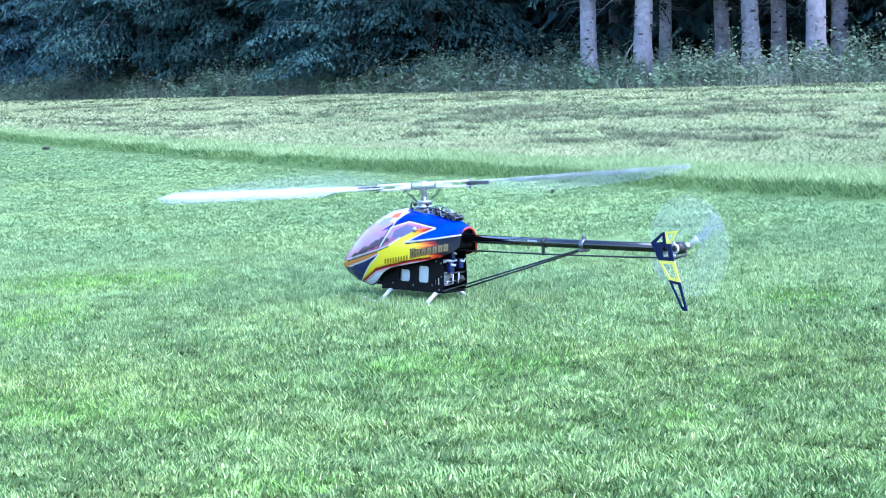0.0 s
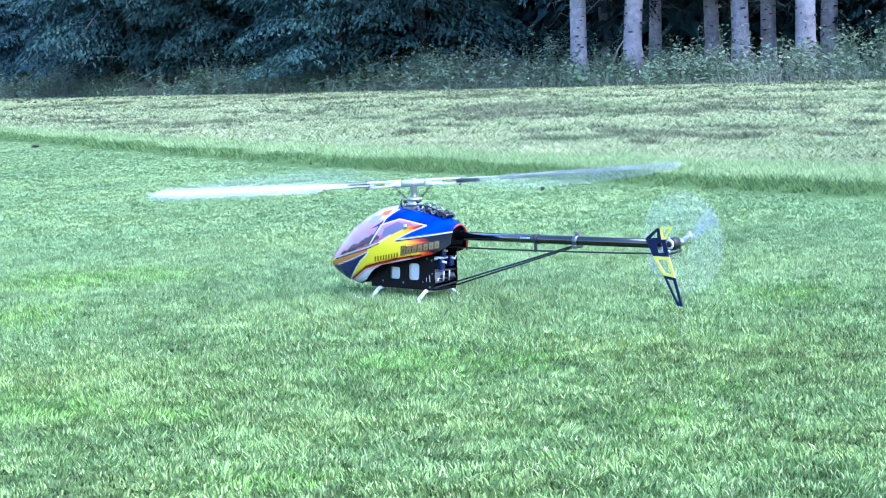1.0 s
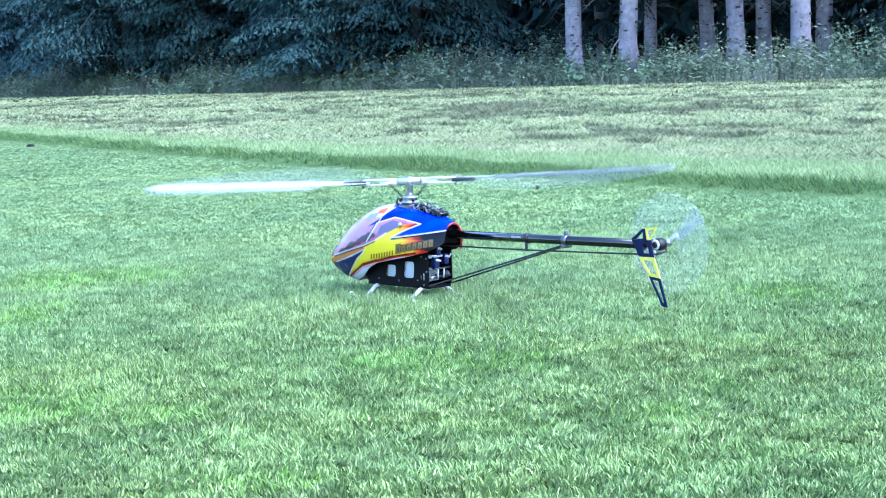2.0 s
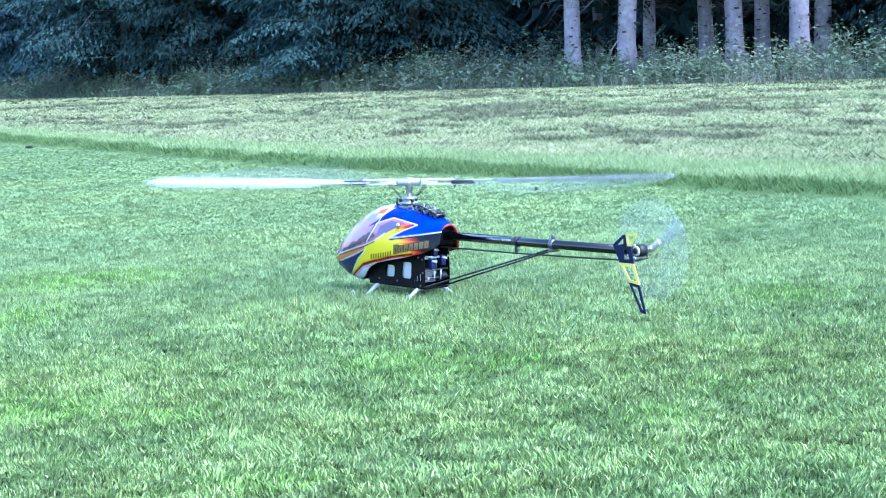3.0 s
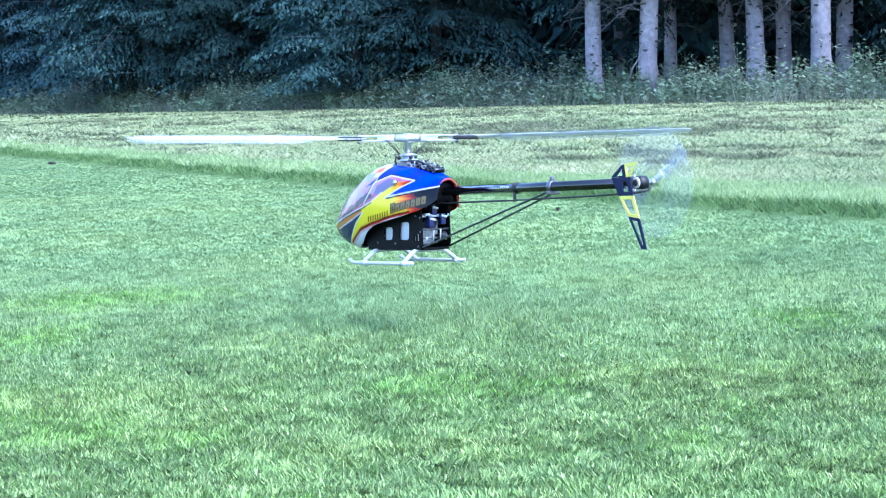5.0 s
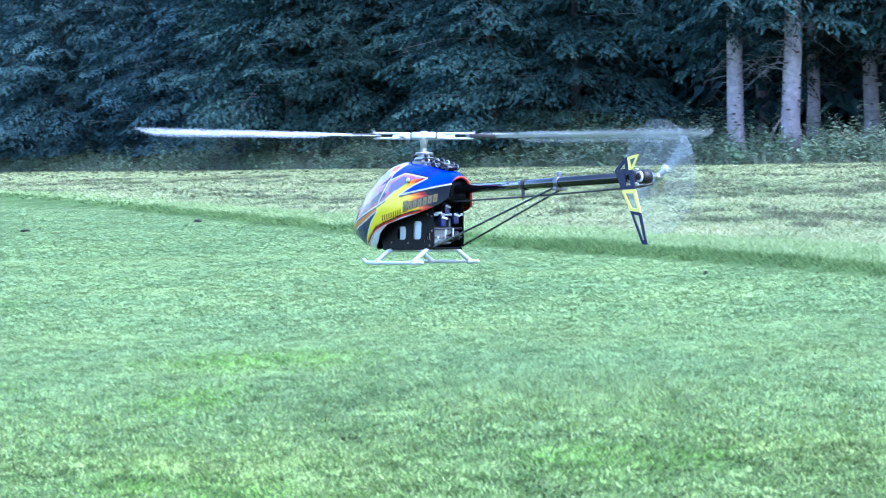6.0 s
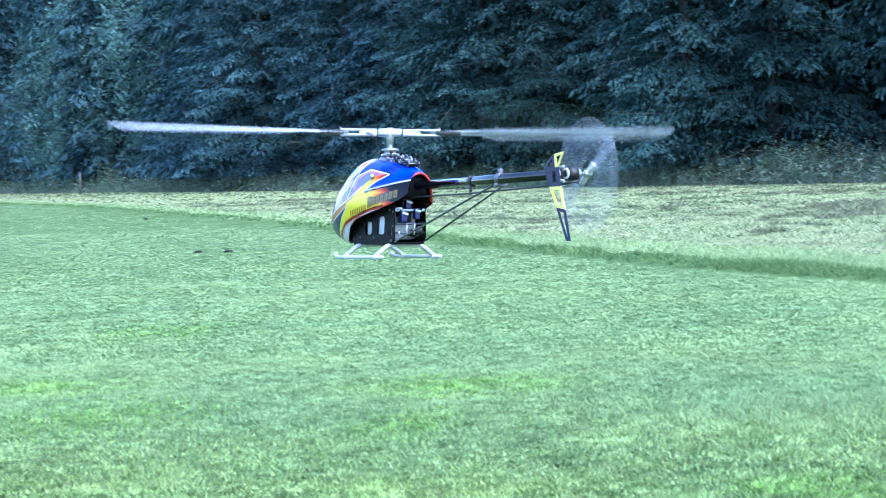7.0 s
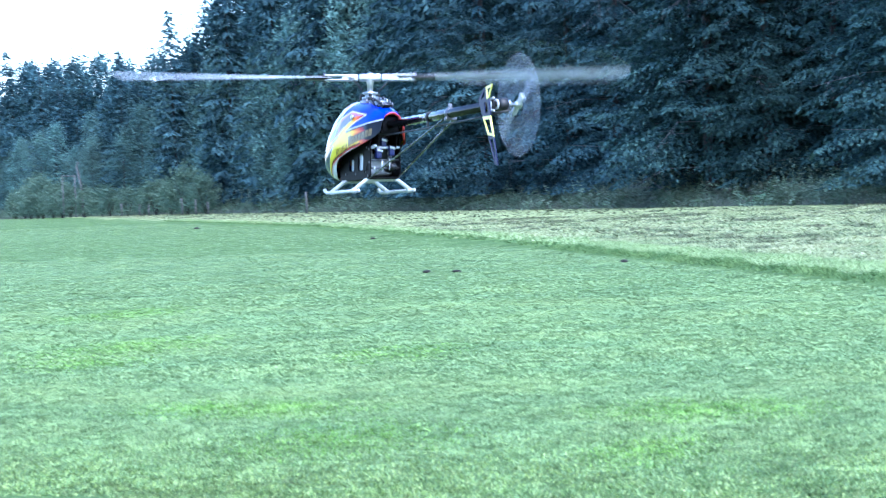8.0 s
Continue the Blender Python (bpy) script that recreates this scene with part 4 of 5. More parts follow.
    # nose: orange band and navy chin
    col[inside(u, v, [(0.2, 4.95), (0.9, 4.5), (2.3, 4.05), (2.4, 4.3), (0.8, 4.98), (0.3, 5.2)])] = np.array([0.55, 0.20, 0.05])
    col[inside(u, v, [(0.3, 5.1), (0.8, 5.0), (2.42, 4.32), (1.9, 4.85), (1.45, 5.6), (1.2, 6.2), (0.2, 5.8)])] = navy
    # white sweep under the stripe, black below
    under = v > low + 0.12
    col[under & (u > 1.5) & (u < 4.4)] = white
    col[under & (u >= 4.2)] = black
    for line in ([(1.41, 5.8), (1.61, 5.35), (1.91, 4.83), (2.38, 4.32)], [(0.65, 4.67), (1.5, 4.40), (2.35, 4.14), (2.95, 3.88)], [(2.5, 3.84), (3.1, 2.83), (4.1, 2.52), (5.5, 2.90)],
                 [(3.9, 3.74), (5.6, 3.53), (7.4, 3.27)], [(1.6, 5.72), (2.3, 5.10), (3.0, 4.89), (4.2, 4.62), (5.2, 4.48)]):
        col[stroke(u, v, line, 0.09)] = black
    for line, width, c in (([(1.45, 5.8), (1.65, 5.35), (1.95, 4.85), (2.42, 4.33)], 0.05, white), ([(0.75, 5.0), (1.6, 4.68), (2.4, 4.3)], 0.05, white),
                           ([(0.65, 4.62), (1.5, 4.34), (2.35, 4.08), (2.95, 3.82), (3.6, 3.42)], 0.06, white), ([(2.5, 3.9), (3.1, 2.88), (4.1, 2.58), (5.48, 2.94), (4.7, 3.25), (3.85, 3.68)], 0.055, white),
                           ([(3.85, 3.68), (5.6, 3.46), (7.4, 3.2)], 0.06, white), ([(2.5, 3.9), (3.4, 2.5), (4.0, 2.08)], 0.045, white), ([(3.2, 2.55), (4.1, 2.05)], 0.04, white),
                           ([(1.62, 5.8), (2.3, 5.26), (3.0, 5.04), (4.2, 4.76), (5.2, 4.62), (6.2, 4.44)], 0.05, white), ([(1.55, 5.8), (2.3, 5.17), (3.0, 4.95), (4.2, 4.68), (5.2, 4.54), (6.1, 4.38)], 0.07, red)):
        col[stroke(u, v, line, width)] = c
    # lettering reduced to plain bars
    bronze, edge = np.array([0.17, 0.13, 0.05]), np.array([0.02, 0.012, 0.008])
    for i in range(7):
        x0, tall = 4.15 + i * 0.29, 0.5 if i == 0 else 0.40
        y1 = 4.50 - 0.045 * i * 1.3
        for grow, c in ((0.03, edge), (0.0, bronze)):
            col[inside(u, v, [(x0 - grow, y1 + grow), (x0 + 0.22 + grow, y1 - 0.04 + grow), (x0 + 0.25 + grow, y1 - tall - grow), (x0 + 0.02 - grow, y1 - tall + 0.03 - grow)])] = c
        col[inside(u, v, [(x0 + 0.09, y1 - 0.08), (x0 + 0.14, y1 - 0.09), (x0 + 0.15, y1 - tall + 0.16), (x0 + 0.10, y1 - tall + 0.17)])] = edge * 3
    for i in range(9):
        x0 = 2.75 + i * 0.145
        y1 = 4.83 - 0.026 * i
        col[inside(u, v, [(x0, y1), (x0 + 0.09, y1 - 0.02), (x0 + 0.10, y1 - 0.28), (x0 + 0.01, y1 - 0.26)])] = np.array([0.22, 0.14, 0.01])
    return col * 0.68


def build_canopy(heli):
    nx, na = 310, 160
    xs = CAN_X[0] + (CAN_X[-1] - CAN_X[0]) * (1 - (1 - np.linspace(0, 1, nx)) ** 1.25)
    top, bot, half, low = (np.interp(xs, CAN_X, c) for c in (CAN_TOP, CAN_BOT, CAN_HALF, CAN_LOW))
    box_k = np.ones(9) / 9
    top, bot, half, low = (np.concatenate([c[:4], np.convolve(c, box_k, "valid"), c[-4:]]) for c in (top, bot, half, low))
    mid, tall = (top + bot) / 2, (top - bot) / 2
    start = np.arcsin(np.clip((low - mid) / tall, -1, 0.95))
    t = np.linspace(0, 1, na)
    phi = start[:, None] + (math.pi - 2 * start)[:, None] * t[None]
    c = np.cos(phi)
    y = half[:, None] * np.sign(c) * np.abs(c) ** 0.78
    z = mid[:, None] + tall[:, None] * np.sin(phi)
    x = np.repeat(xs[:, None], na, 1)
    # a slight crease between back and flank
    verts = np.stack([x, y, z], -1).reshape(-1, 3)
    i = (np.arange(nx - 1)[:, None] * na + np.arange(na - 1)[None]).ravel()
    faces = np.concatenate([np.stack([i, i + 1, i + na + 1], 1), np.stack([i, i + na + 1, i + na], 1)])
    me = array_mesh("canopy", verts, faces)
    me.polygons.foreach_set("use_smooth", np.ones(len(faces), bool))
    at = me.color_attributes.new("paint", "FLOAT_COLOR", "POINT")
    col = np.ones((len(verts), 4), np.float32)
    dx, dz = 0.0007, 0.0006
    soft = [livery(verts[:, 0] + a * dx, verts[:, 1], verts[:, 2] + b * dz) for a in (-1, 0, 1) for b in (-1, 0, 1)]
    col[:, :3] = np.mean(soft, axis=0)
    at.data.foreach_set("color", col.ravel())
    ob = mesh_object("canopy", me, M_PAINT, heli, "glossy canopy painted yellow, blue, white and red flames")
    so = ob.modifiers.new("thickness", "SOLIDIFY")
    so.thickness, so.offset = 0.0012, -1
    bm = bmesh.new()
    lathe(bm, [(0.005, 0), (0.008, 0.002), (0.008, 0.005), (0.004, 0.008)], "Y", (-0.03, 0.068, 0.2), 14)
    part("canopy_knob", bm, M_ALU, ob, "small round silver knob")


def rounded(x0, x1, z0, z1, r, slant=0.0):
    """A rounded window outline, slanted forwards towards its top."""
    pts = []
    for cx, cz, a0 in ((x1 - r, z1 - r, 0), (x0 + r, z1 - r, 90), (x0 + r, z0 + r, 180), (x1 - r, z0 + r, 270)):
        for k in range(4):
            a = radians(a0 + 30 * k)
            px, pz = cx + r * math.cos(a), cz + r * math.sin(a)
            pts.append((px + slant * (pz - z0), pz))
    return pts


def build_body(heli):
    for side in (1, -1):
        bm = bmesh.new()
        outline = [(0.150, 0.014), (0.06, 0.011), (-0.098, 0.011), (-0.112, 0.015), (-0.122, 0.028), (-0.122, 0.150), (-0.11, 0.185), (-0.05, 0.2), (0.05, 0.14), (0.12, 0.095), (0.165, 0.05)]
        holes = [rounded(0.026, 0.072, 0.038, 0.074, 0.009, -0.10), rounded(-0.056, -0.010, 0.038, 0.088, 0.009, -0.10)]
        holes += [rounded(-0.104, -0.096, 0.034, 0.056, 0.003), rounded(-0.090, -0.084, 0.034, 0.050, 0.003), rounded(-0.075, -0.066, 0.030, 0.037, 0.002)]
        plate(bm, outline, side * 0.046, side * 0.049, holes)
        fr = part("side_frame", bm, M_FRAME, heli, "black carbon side frame with cut-out windows", False)
        for k, (x, z) in enumerate(((-0.102, 0.02), (-0.095, 0.105), (-0.115, 0.06), (0.10, 0.03), (0.01, 0.028), (-0.115, 0.10))):
            bm = bmesh.new()
            lathe(bm, [(0.0032, 0), (0.0032, 0.0022), (0.0015, 0.0024)], "Y", (x, side * 0.049 if side > 0 else -0.0515, z), 8)
            part("screw", bm, M_STEEL, fr)
    bm = bmesh.new()
    box(bm, (0.15, 0.084, 0.075), (0.0, 0, 0.060), bevel=0.010)
    part("fuel_tank", bm, M_WHITE, heli, "translucent white fuel tank behind the frame windows")
    bm = bmesh.new()
    box(bm, (0.28, 0.088, 0.006), (0.02, 0, 0.012), bevel=0.002)
    part("bottom_plate", bm, M_FRAME, heli)
    bm = bmesh.new()
    for z in (0.115, 0.126, 0.137, 0.148):
        lathe(bm, [(0.022, -0.0022), (0.028, -0.001), (0.028, 0.001), (0.022, 0.0022)], "Z", (-0.085, 0, z), 18)
    lathe(bm, [(0.02, 0.07), (0.02, 0.155), (0.012, 0.162)], "Z", (-0.085, 0, 0), 16)
    part("engine", bm, M_STEEL, heli, "dark finned engine cylinder")
    bm = bmesh.new()
    tube(bm, [(-0.128, -0.025, 0.05), (-0.115, -0.022, 0.045), (-0.10, -0.02, 0.04), (-0.085, -0.015, 0.04)], [0.010, 0.012, 0.012, 0.008], 12)
    part("muffler", bm, M_BLACK, heli, "black steel exhaust muffler")
    for x, y, z in ((-0.128, 0.024, 0.086), (-0.124, -0.018, 0.094), (-0.114, 0.004, 0.118)):
        bm = bmesh.new()
        box(bm, (0.018, 0.016, 0.030), (x, y, z), bevel=0.002)
        sv = part("servo", bm, M_BLUE, heli, "blue servo box")
        bm = bmesh.new()
        box(bm, (0.005, 0.018, 0.006), (x - 0.013, y, z + 0.008), (15, 0, 0), 0.001)
        part("servo_horn", bm, M_WHITE, sv)
    for z in (0.042, 0.066, 0.105, 0.145):
        bm = bmesh.new()
        tube(bm, [(-0.116, -0.047, z), (-0.116, 0.047, z)], 0.0030, 8)
        part("spacer_rod", bm, M_ALU if z == 0.105 else M_STEEL, heli)
    for y, z0, z1 in ((0.036, 0.034, 0.046), (0.012, 0.034, 0.064), (-0.012, 0.036, 0.066)):
        bm = bmesh.new()
        tube(bm, [(-0.122, y, z0), (-0.126, y, z1)], 0.0024, 6)
        part("link_rod", bm, M_WHITE, heli)
    bm = bmesh.new()
    pts = [(-0.178 - 0.008 * math.sin(a), 0.038 * math.cos(a), 0.150 + 0.054 * math.sin(a)) for a in np.linspace(0.9, math.pi, 12)] + [(-0.172, -0.042, 0.125)]
    tube(bm, pts, [0.0012, 0.002] + [0.0034] * (len(pts) - 2), 8)
    part("canopy_rim", bm, M_RED, heli, "red rubber rim on the canopy's rear edge")
    bm = bmesh.new()
    box(bm, (0.085, 0.052, 0.050), (-0.128, 0, 0.172), bevel=0.006)
    box(bm, (0.020, 0.060, 0.012), (-0.158, 0, 0.150), bevel=0.003)
    box(bm, (0.014, 0.036, 0.012), (-0.160, 0, 0.198), bevel=0.003)
    part("boom_mount", bm, M_FRAME, heli, "black clamp block that holds the boom")
    for side in (1, -1):
        bm = bmesh.new()
        plate(bm, [(-0.10, 0.085), (-0.128, 0.10), (-0.148, 0.14), (-0.160, 0.19), (-0.10, 0.20)], side * 0.030, side * 0.033, [rounded(-0.128, -0.112, 0.125, 0.150, 0.004)])
        part("rear_frame", bm, M_FRAME, heli, "", False)
    bm = bmesh.new()
    tube(bm, [(-0.118, 0.040, 0.108), (-0.146, 0.038, 0.108)], 0.0034, 8)
    tube(bm, [(-0.120, -0.046, 0.104), (-0.120, 0.046, 0.104)], 0.0038, 8)
    part("servo_bracket", bm, M_WHITE, heli, "white servo bracket rod")
    # gear and linkage that stands out of the canopy's back
    bm = bmesh.new()
    lathe(bm, [(0.010, 0), (0.026, 0.003), (0.026, 0.009), (0.016, 0.011), (0.016, 0.016), (0.024, 0.018), (0.024, 0.023), (0.008, 0.026)], "Z", (0, 0, 0.256), 24)
    part("swashplate", bm, M_ALU, heli, "silver swashplate")
    bm = bmesh.new()
    tube(bm, [(0, 0, 0.15), (0, 0, 0.335)], 0.006, 14)
    part("main_shaft", bm, M_ALU, heli)
    bm = bmesh.new()
    box(bm, (0.05, 0.05, 0.02), (0.0, 0, 0.246), bevel=0.003)
    part("bearing_block", bm, M_STEEL, heli)
    for a in (40, 160, 280):
        c, s = math.cos(radians(a)), math.sin(radians(a))
        bm = bmesh.new()
        tube(bm, [(0.028 * c, 0.028 * s, 0.232), (0.026 * c, 0.026 * s, 0.268)], 0.0026, 6)
        part("swash_link", bm, M_ALU, heli)
        bm = bmesh.new()
        bmesh.ops.create_uvsphere(bm, u_segments=10, v_segments=8, radius=0.006, matrix=Matrix.Translation((0.028 * c, 0.028 * s, 0.270)))
        part("ball_joint", bm, M_BLACK, heli)
    # a row of levers and ball links along the canopy's back
    for x, z, rr, mat in ((-0.044, 0.250, 0.010, M_ALU), (-0.068, 0.248, 0.012, M_STEEL), (-0.096, 0.244, 0.009, M_ALU), (-0.122, 0.238, 0.008, M_STEEL), (-0.143, 0.231, 0.007, M_STEEL)):
        bm = bmesh.new()
        for y in (-0.016, 0.016):
            ring = [(x + rr * math.cos(a), y, z + rr * math.sin(a)) for a in np.linspace(0, math.tau, 13)]
            tube(bm, ring, 0.0022, 6, False)
        tube(bm, [(x, -0.021, z), (x, 0.021, z)], 0.0036, 8)
        lever = part("control_lever", bm, mat, heli, "metal control lever with ball links")
        bm = bmesh.new()
        bmesh.ops.create_uvsphere(bm, u_segments=10, v_segments=8, radius=0.0050, matrix=Matrix.Translation((x - 0.008, 0.024, z + 0.006)))
        part("ball_joint", bm, M_BLACK, lever)
    bm = bmesh.new()
    tube(bm, [(-0.036, 0.026, 0.262), (-0.090, 0.029, 0.258), (-0.148, 0.022, 0.238)], 0.0022, 6)
    part("linkage_rod", bm, M_BLACK, heli)
    bm = bmesh.new()
    tube(bm, [(0.030, 0.020, 0.246), (0.036, 0.021, 0.262), (0.032, 0.020, 0.276)], 0.0032, 6)
    part("guide_pin", bm, M_BLACK, heli)
    bm = bmesh.new()
    box(bm, (0.11, 0.030, 0.008), (-0.094, 0, 0.236), (0, -9, 0), 0.002)
    part("top_deck", bm, M_FRAME, heli)


def build_gear(heli):
    for x in (0.115, -0.085):
        bm = bmesh.new()
        tube(bm, [(x, 0.090, -0.022), (x, 0.052, 0.006), (x, 0.040, 0.0085), (x, -0.040, 0.0085), (x, -0.052, 0.006), (x, -0.090, -0.022)], 0.0062, 10)
        part("strut", bm, M_WHITE, heli, "white plastic skid strut")
    for y in (0.090, -0.090):
        bm = bmesh.new()
        tube(bm, [(-0.128, y, -0.025), (0.0, y, -0.026), (0.150, y, -0.026), (0.172, y, -0.025), (0.186, y, -0.019)], 0.0052, 10)
        sk = part("skid", bm, M_WHITE, heli, "white tubular landing skid")
        bm = bmesh.new()
        bmesh.ops.create_uvsphere(bm, u_segments=10, v_segments=8, radius=0.0066, matrix=Matrix.Translation((0.188, y, -0.018)))
        part("end_cap", bm, M_WHITE, sk)
        for x in (0.115, -0.085):
            bm = bmesh.new()
            tube(bm, [(x - 0.010, y, -0.0255), (x + 0.010, y, -0.0255)], 0.0075, 10)
            part("skid_clip", bm, M_WHITE, sk)


def build_tail(heli):
    bm = bmesh.new()
    tube(bm, [(-0.10, 0, 0.171), (-0.55, 0, 0.173), (-0.945, 0, 0.176)], 0.0125, 24)
    boom = part("tail_boom", bm, M_CARBON, heli, "glossy black tubular tail boom")
    for k in range(5):
        bm = bmesh.new()
        box(bm, (0.005, 0.0012, 0.006), (-0.440 - 0.008 * k, 0.0122, 0.1755), (-12, 0, 0), 0.0004)
        part("boom_marking", bm, M_WHITE, boom, "small white marking on the boom")
    for x in (-0.493,):
        bm = bmesh.new()
        tube(bm, [(x - 0.006, 0, 0.173), (x + 0.006, 0, 0.173)], 0.0150, 20)
        box(bm, (0.008, 0.006, 0.026), (x, 0.008, 0.150), (0, 0, 0), 0.001)
        part("pushrod_guide", bm, M_BLACK, heli)
    bm = bmesh.new()
    tube(bm, [(-0.648, 0, 0.1735), (-0.634, 0, 0.1735)], 0.0160, 20)
    box(bm, (0.014, 0.034, 0.010), (-0.641, 0, 0.158), (0, 0, 0), 0.002)
    box(bm, (0.010, 0.010, 0.016), (-0.641, 0.0, 0.192), (0, 0, 0), 0.002)
    part("boom_clamp", bm, M_STEEL, heli, "dark steel boom clamp")
    for y in (1, -1):
        bm = bmesh.new()
        tube(bm, [(-0.105, y * 0.046, 0.014), (-0.125, y * 0.045, 0.019), (-0.62, y * 0.016, 0.155), (-0.640, y * 0.015, 0.161)], [0.002, 0.0028, 0.0028, 0.002], 10)
        part("boom_support", bm, M_CARBON, heli, "thin black boom support strut")
    bm = bmesh.new()
    tube(bm, [(-0.12, 0.014, 0.138), (-0.493, 0.012, 0.141), (-0.815, 0.010, 0.147), (-0.975, 0.010, 0.152)], 0.0024, 8)
    part("tail_pushrod", bm, M_BLACK, heli)
    # fin: a thin plate in four painted panels, two of them cut out
    y0, y1 = 0.026, 0.029
    fin = []
    for outline, holes, mat, label in (
            ([(-0.905, 0.192), (-0.944, 0.220), (-0.953, 0.222), (-0.958, 0.19), (-0.934, 0.19)], [[(-0.922, 0.193), (-0.945, 0.213), (-0.946, 0.195)]], M_NAVY, "navy front brace of the fin"),
            ([(-0.954, 0.222), (-0.997, 0.227), (-0.972, 0.192), (-0.959, 0.19)], [[(-0.961, 0.216), (-0.986, 0.220), (-0.970, 0.198), (-0.963, 0.198)]], M_YELLOW, "yellow upper fin panel with a cut-out"),
            ([(-0.905, 0.1915), (-0.934, 0.1895), (-0.9715, 0.1915), (-0.982, 0.146), (-0.930, 0.146)], [[(-0.943, 0.183), (-0.960, 0.181), (-0.966, 0.155), (-0.946, 0.155)]], M_NAVY, "navy centre fin panel"),
            ([(-0.930, 0.1455), (-0.982, 0.1455), (-1.001, 0.091), (-0.962, 0.096)], [[(-0.942, 0.137), (-0.975, 0.137), (-0.990, 0.099), (-0.966, 0.103)]], M_YELLOW, "yellow fin panel with a cut-out"),
            ([(-0.962, 0.0955), (-1.001, 0.0905), (-1.023, 0.016), (-1.005, 0.017)], [[(-0.973, 0.087), (-0.994, 0.084), (-1.013, 0.026), (-1.006, 0.028)]], M_NAVY, "navy lower fin panel with a cut-out")):
        bm = bmesh.new()
        plate(bm, outline, y0, y1, holes)
        fin.append(part("fin_panel", bm, mat, heli, label, False))
    bm = bmesh.new()
    box(bm, (0.026, 0.030, 0.034), (-0.944, -0.004, 0.176), bevel=0.006)
    box(bm, (0.018, 0.024, 0.02), (-0.925, 0.014, 0.176), bevel=0.003)
    lathe(bm, [(0.008, -0.018), (0.017, -0.012), (0.017, 0.006), (0.010, 0.012)], "Y", (-0.966, -0.012, 0.176), 18)
    gb = part("tail_gearbox", bm, M_BLACK, heli)
    bm = bmesh.new()
    lathe(bm, [(0.006, -0.003), (0.0135, -0.002), (0.0135, 0.002), (0.006, 0.003)], "Y", (-0.958, -0.027, 0.176), 18)
    box(bm, (0.034, 0.004, 0.005), (-0.958, 0.014, 0.191), (0, 8, 0), 0.001)
    box(bm, (0.034, 0.004, 0.005), (-0.958, 0.014, 0.161), (0, -8, 0), 0.001)
    part("gearbox_plate", bm, M_GRIP, gb, "pale metal gearbox plate")
    for x, rr in ((-0.944, 0.0125), (-0.966, 0.0135)):
        bm = bmesh.new()
        lathe(bm, [(rr * 0.72, -0.002), (rr, -0.0015), (rr, 0.0015), (rr * 0.72, 0.002)], "Y", (x, 0.0135 if x > -0.95 else 0.003, 0.176), 18)
        ring = part("bearing_ring", bm, M_GRIP, gb, "pale metal bearing ring")
        bm = bmesh.new()
        lathe(bm, [(rr * 0.62, -0.001), (rr * 0.62, 0.004), (rr * 0.3, 0.005)], "Y", (x, 0.0135 if x > -0.95 else 0.003, 0.176), 14)
        part("bearing_cap", bm, M_BLACK, ring)
    bm = bmesh.new()
    tube(bm, [(-0.958, -0.01, 0.176), (-0.958, -0.068, 0.176)], 0.004, 12)
    part("tail_shaft", bm, M_ALU, gb)
    bm = bmesh.new()
    lathe(bm, [(0.006, -0.006), (0.012, -0.004), (0.012, 0.004), (0.006, 0.006)], "Y", (-0.958, -0.034, 0.176), 16)
    part("pitch_slider", bm, M_ALU, gb)
    bm = bmesh.new()
    tube(bm, [(-0.975, 0.010, 0.152), (-0.985, -0.02, 0.158), (-0.968, -0.034, 0.172)], 0.003, 8)
    part("pitch_lever", bm, M_BLACK, gb)


def blade_mesh(name, root, tip, chord, thick, cone=0.0, twist=4.0):
    """A rotor blade along x with an aerofoil section, a squared root and a swept tip."""
    bm = bmesh.new()
    rings = []
    for f in (0, 0.03, 0.08, 0.2, 0.5, 0.8, 0.94, 0.98, 1.0):
        x = root + (tip - root) * f
        c = chord * (0.55 if f == 0 else 0.75 if f == 0.03 else 1.0 if f < 0.9 else 0.92 if f < 0.96 else 0.72 if f < 0.99 else 0.4)
        a = radians(twist)
        ring = []
        for u, h in ((0, 0), (0.08, 0.7), (0.3, 1.0), (0.65, 0.6), (1, 0.05), (0.65, -0.6), (0.3, -1.0), (0.08, -0.7)):
            yy, zz = (u - 0.3) * c, h * thick / 2
            ring.append(bm.verts.new((x, yy * math.cos(a) - zz * math.sin(a), yy * -math.sin(a) + zz * math.cos(a) + math.tan(radians(cone)) * x)))
        rings.append(ring)
    for r0, r1 in zip(rings, rings[1:]):
        for k in range(8):
            bm.faces.new((r0[k], r0[(k + 1) % 8], r1[(k + 1) % 8], r1[k]))
    bm.faces.new(list(reversed(rings[0])))
    bm.faces.new(rings[-1])
    bmesh.ops.recalc_face_normals(bm, faces=bm.faces)
    return bm


def turned(bm, degrees, axis="Z"):
    bmesh.ops.rotate(bm, verts=bm.verts, cent=(0, 0, 0), matrix=Matrix.Rotation(radians(degrees), 3, axis))
    return bm


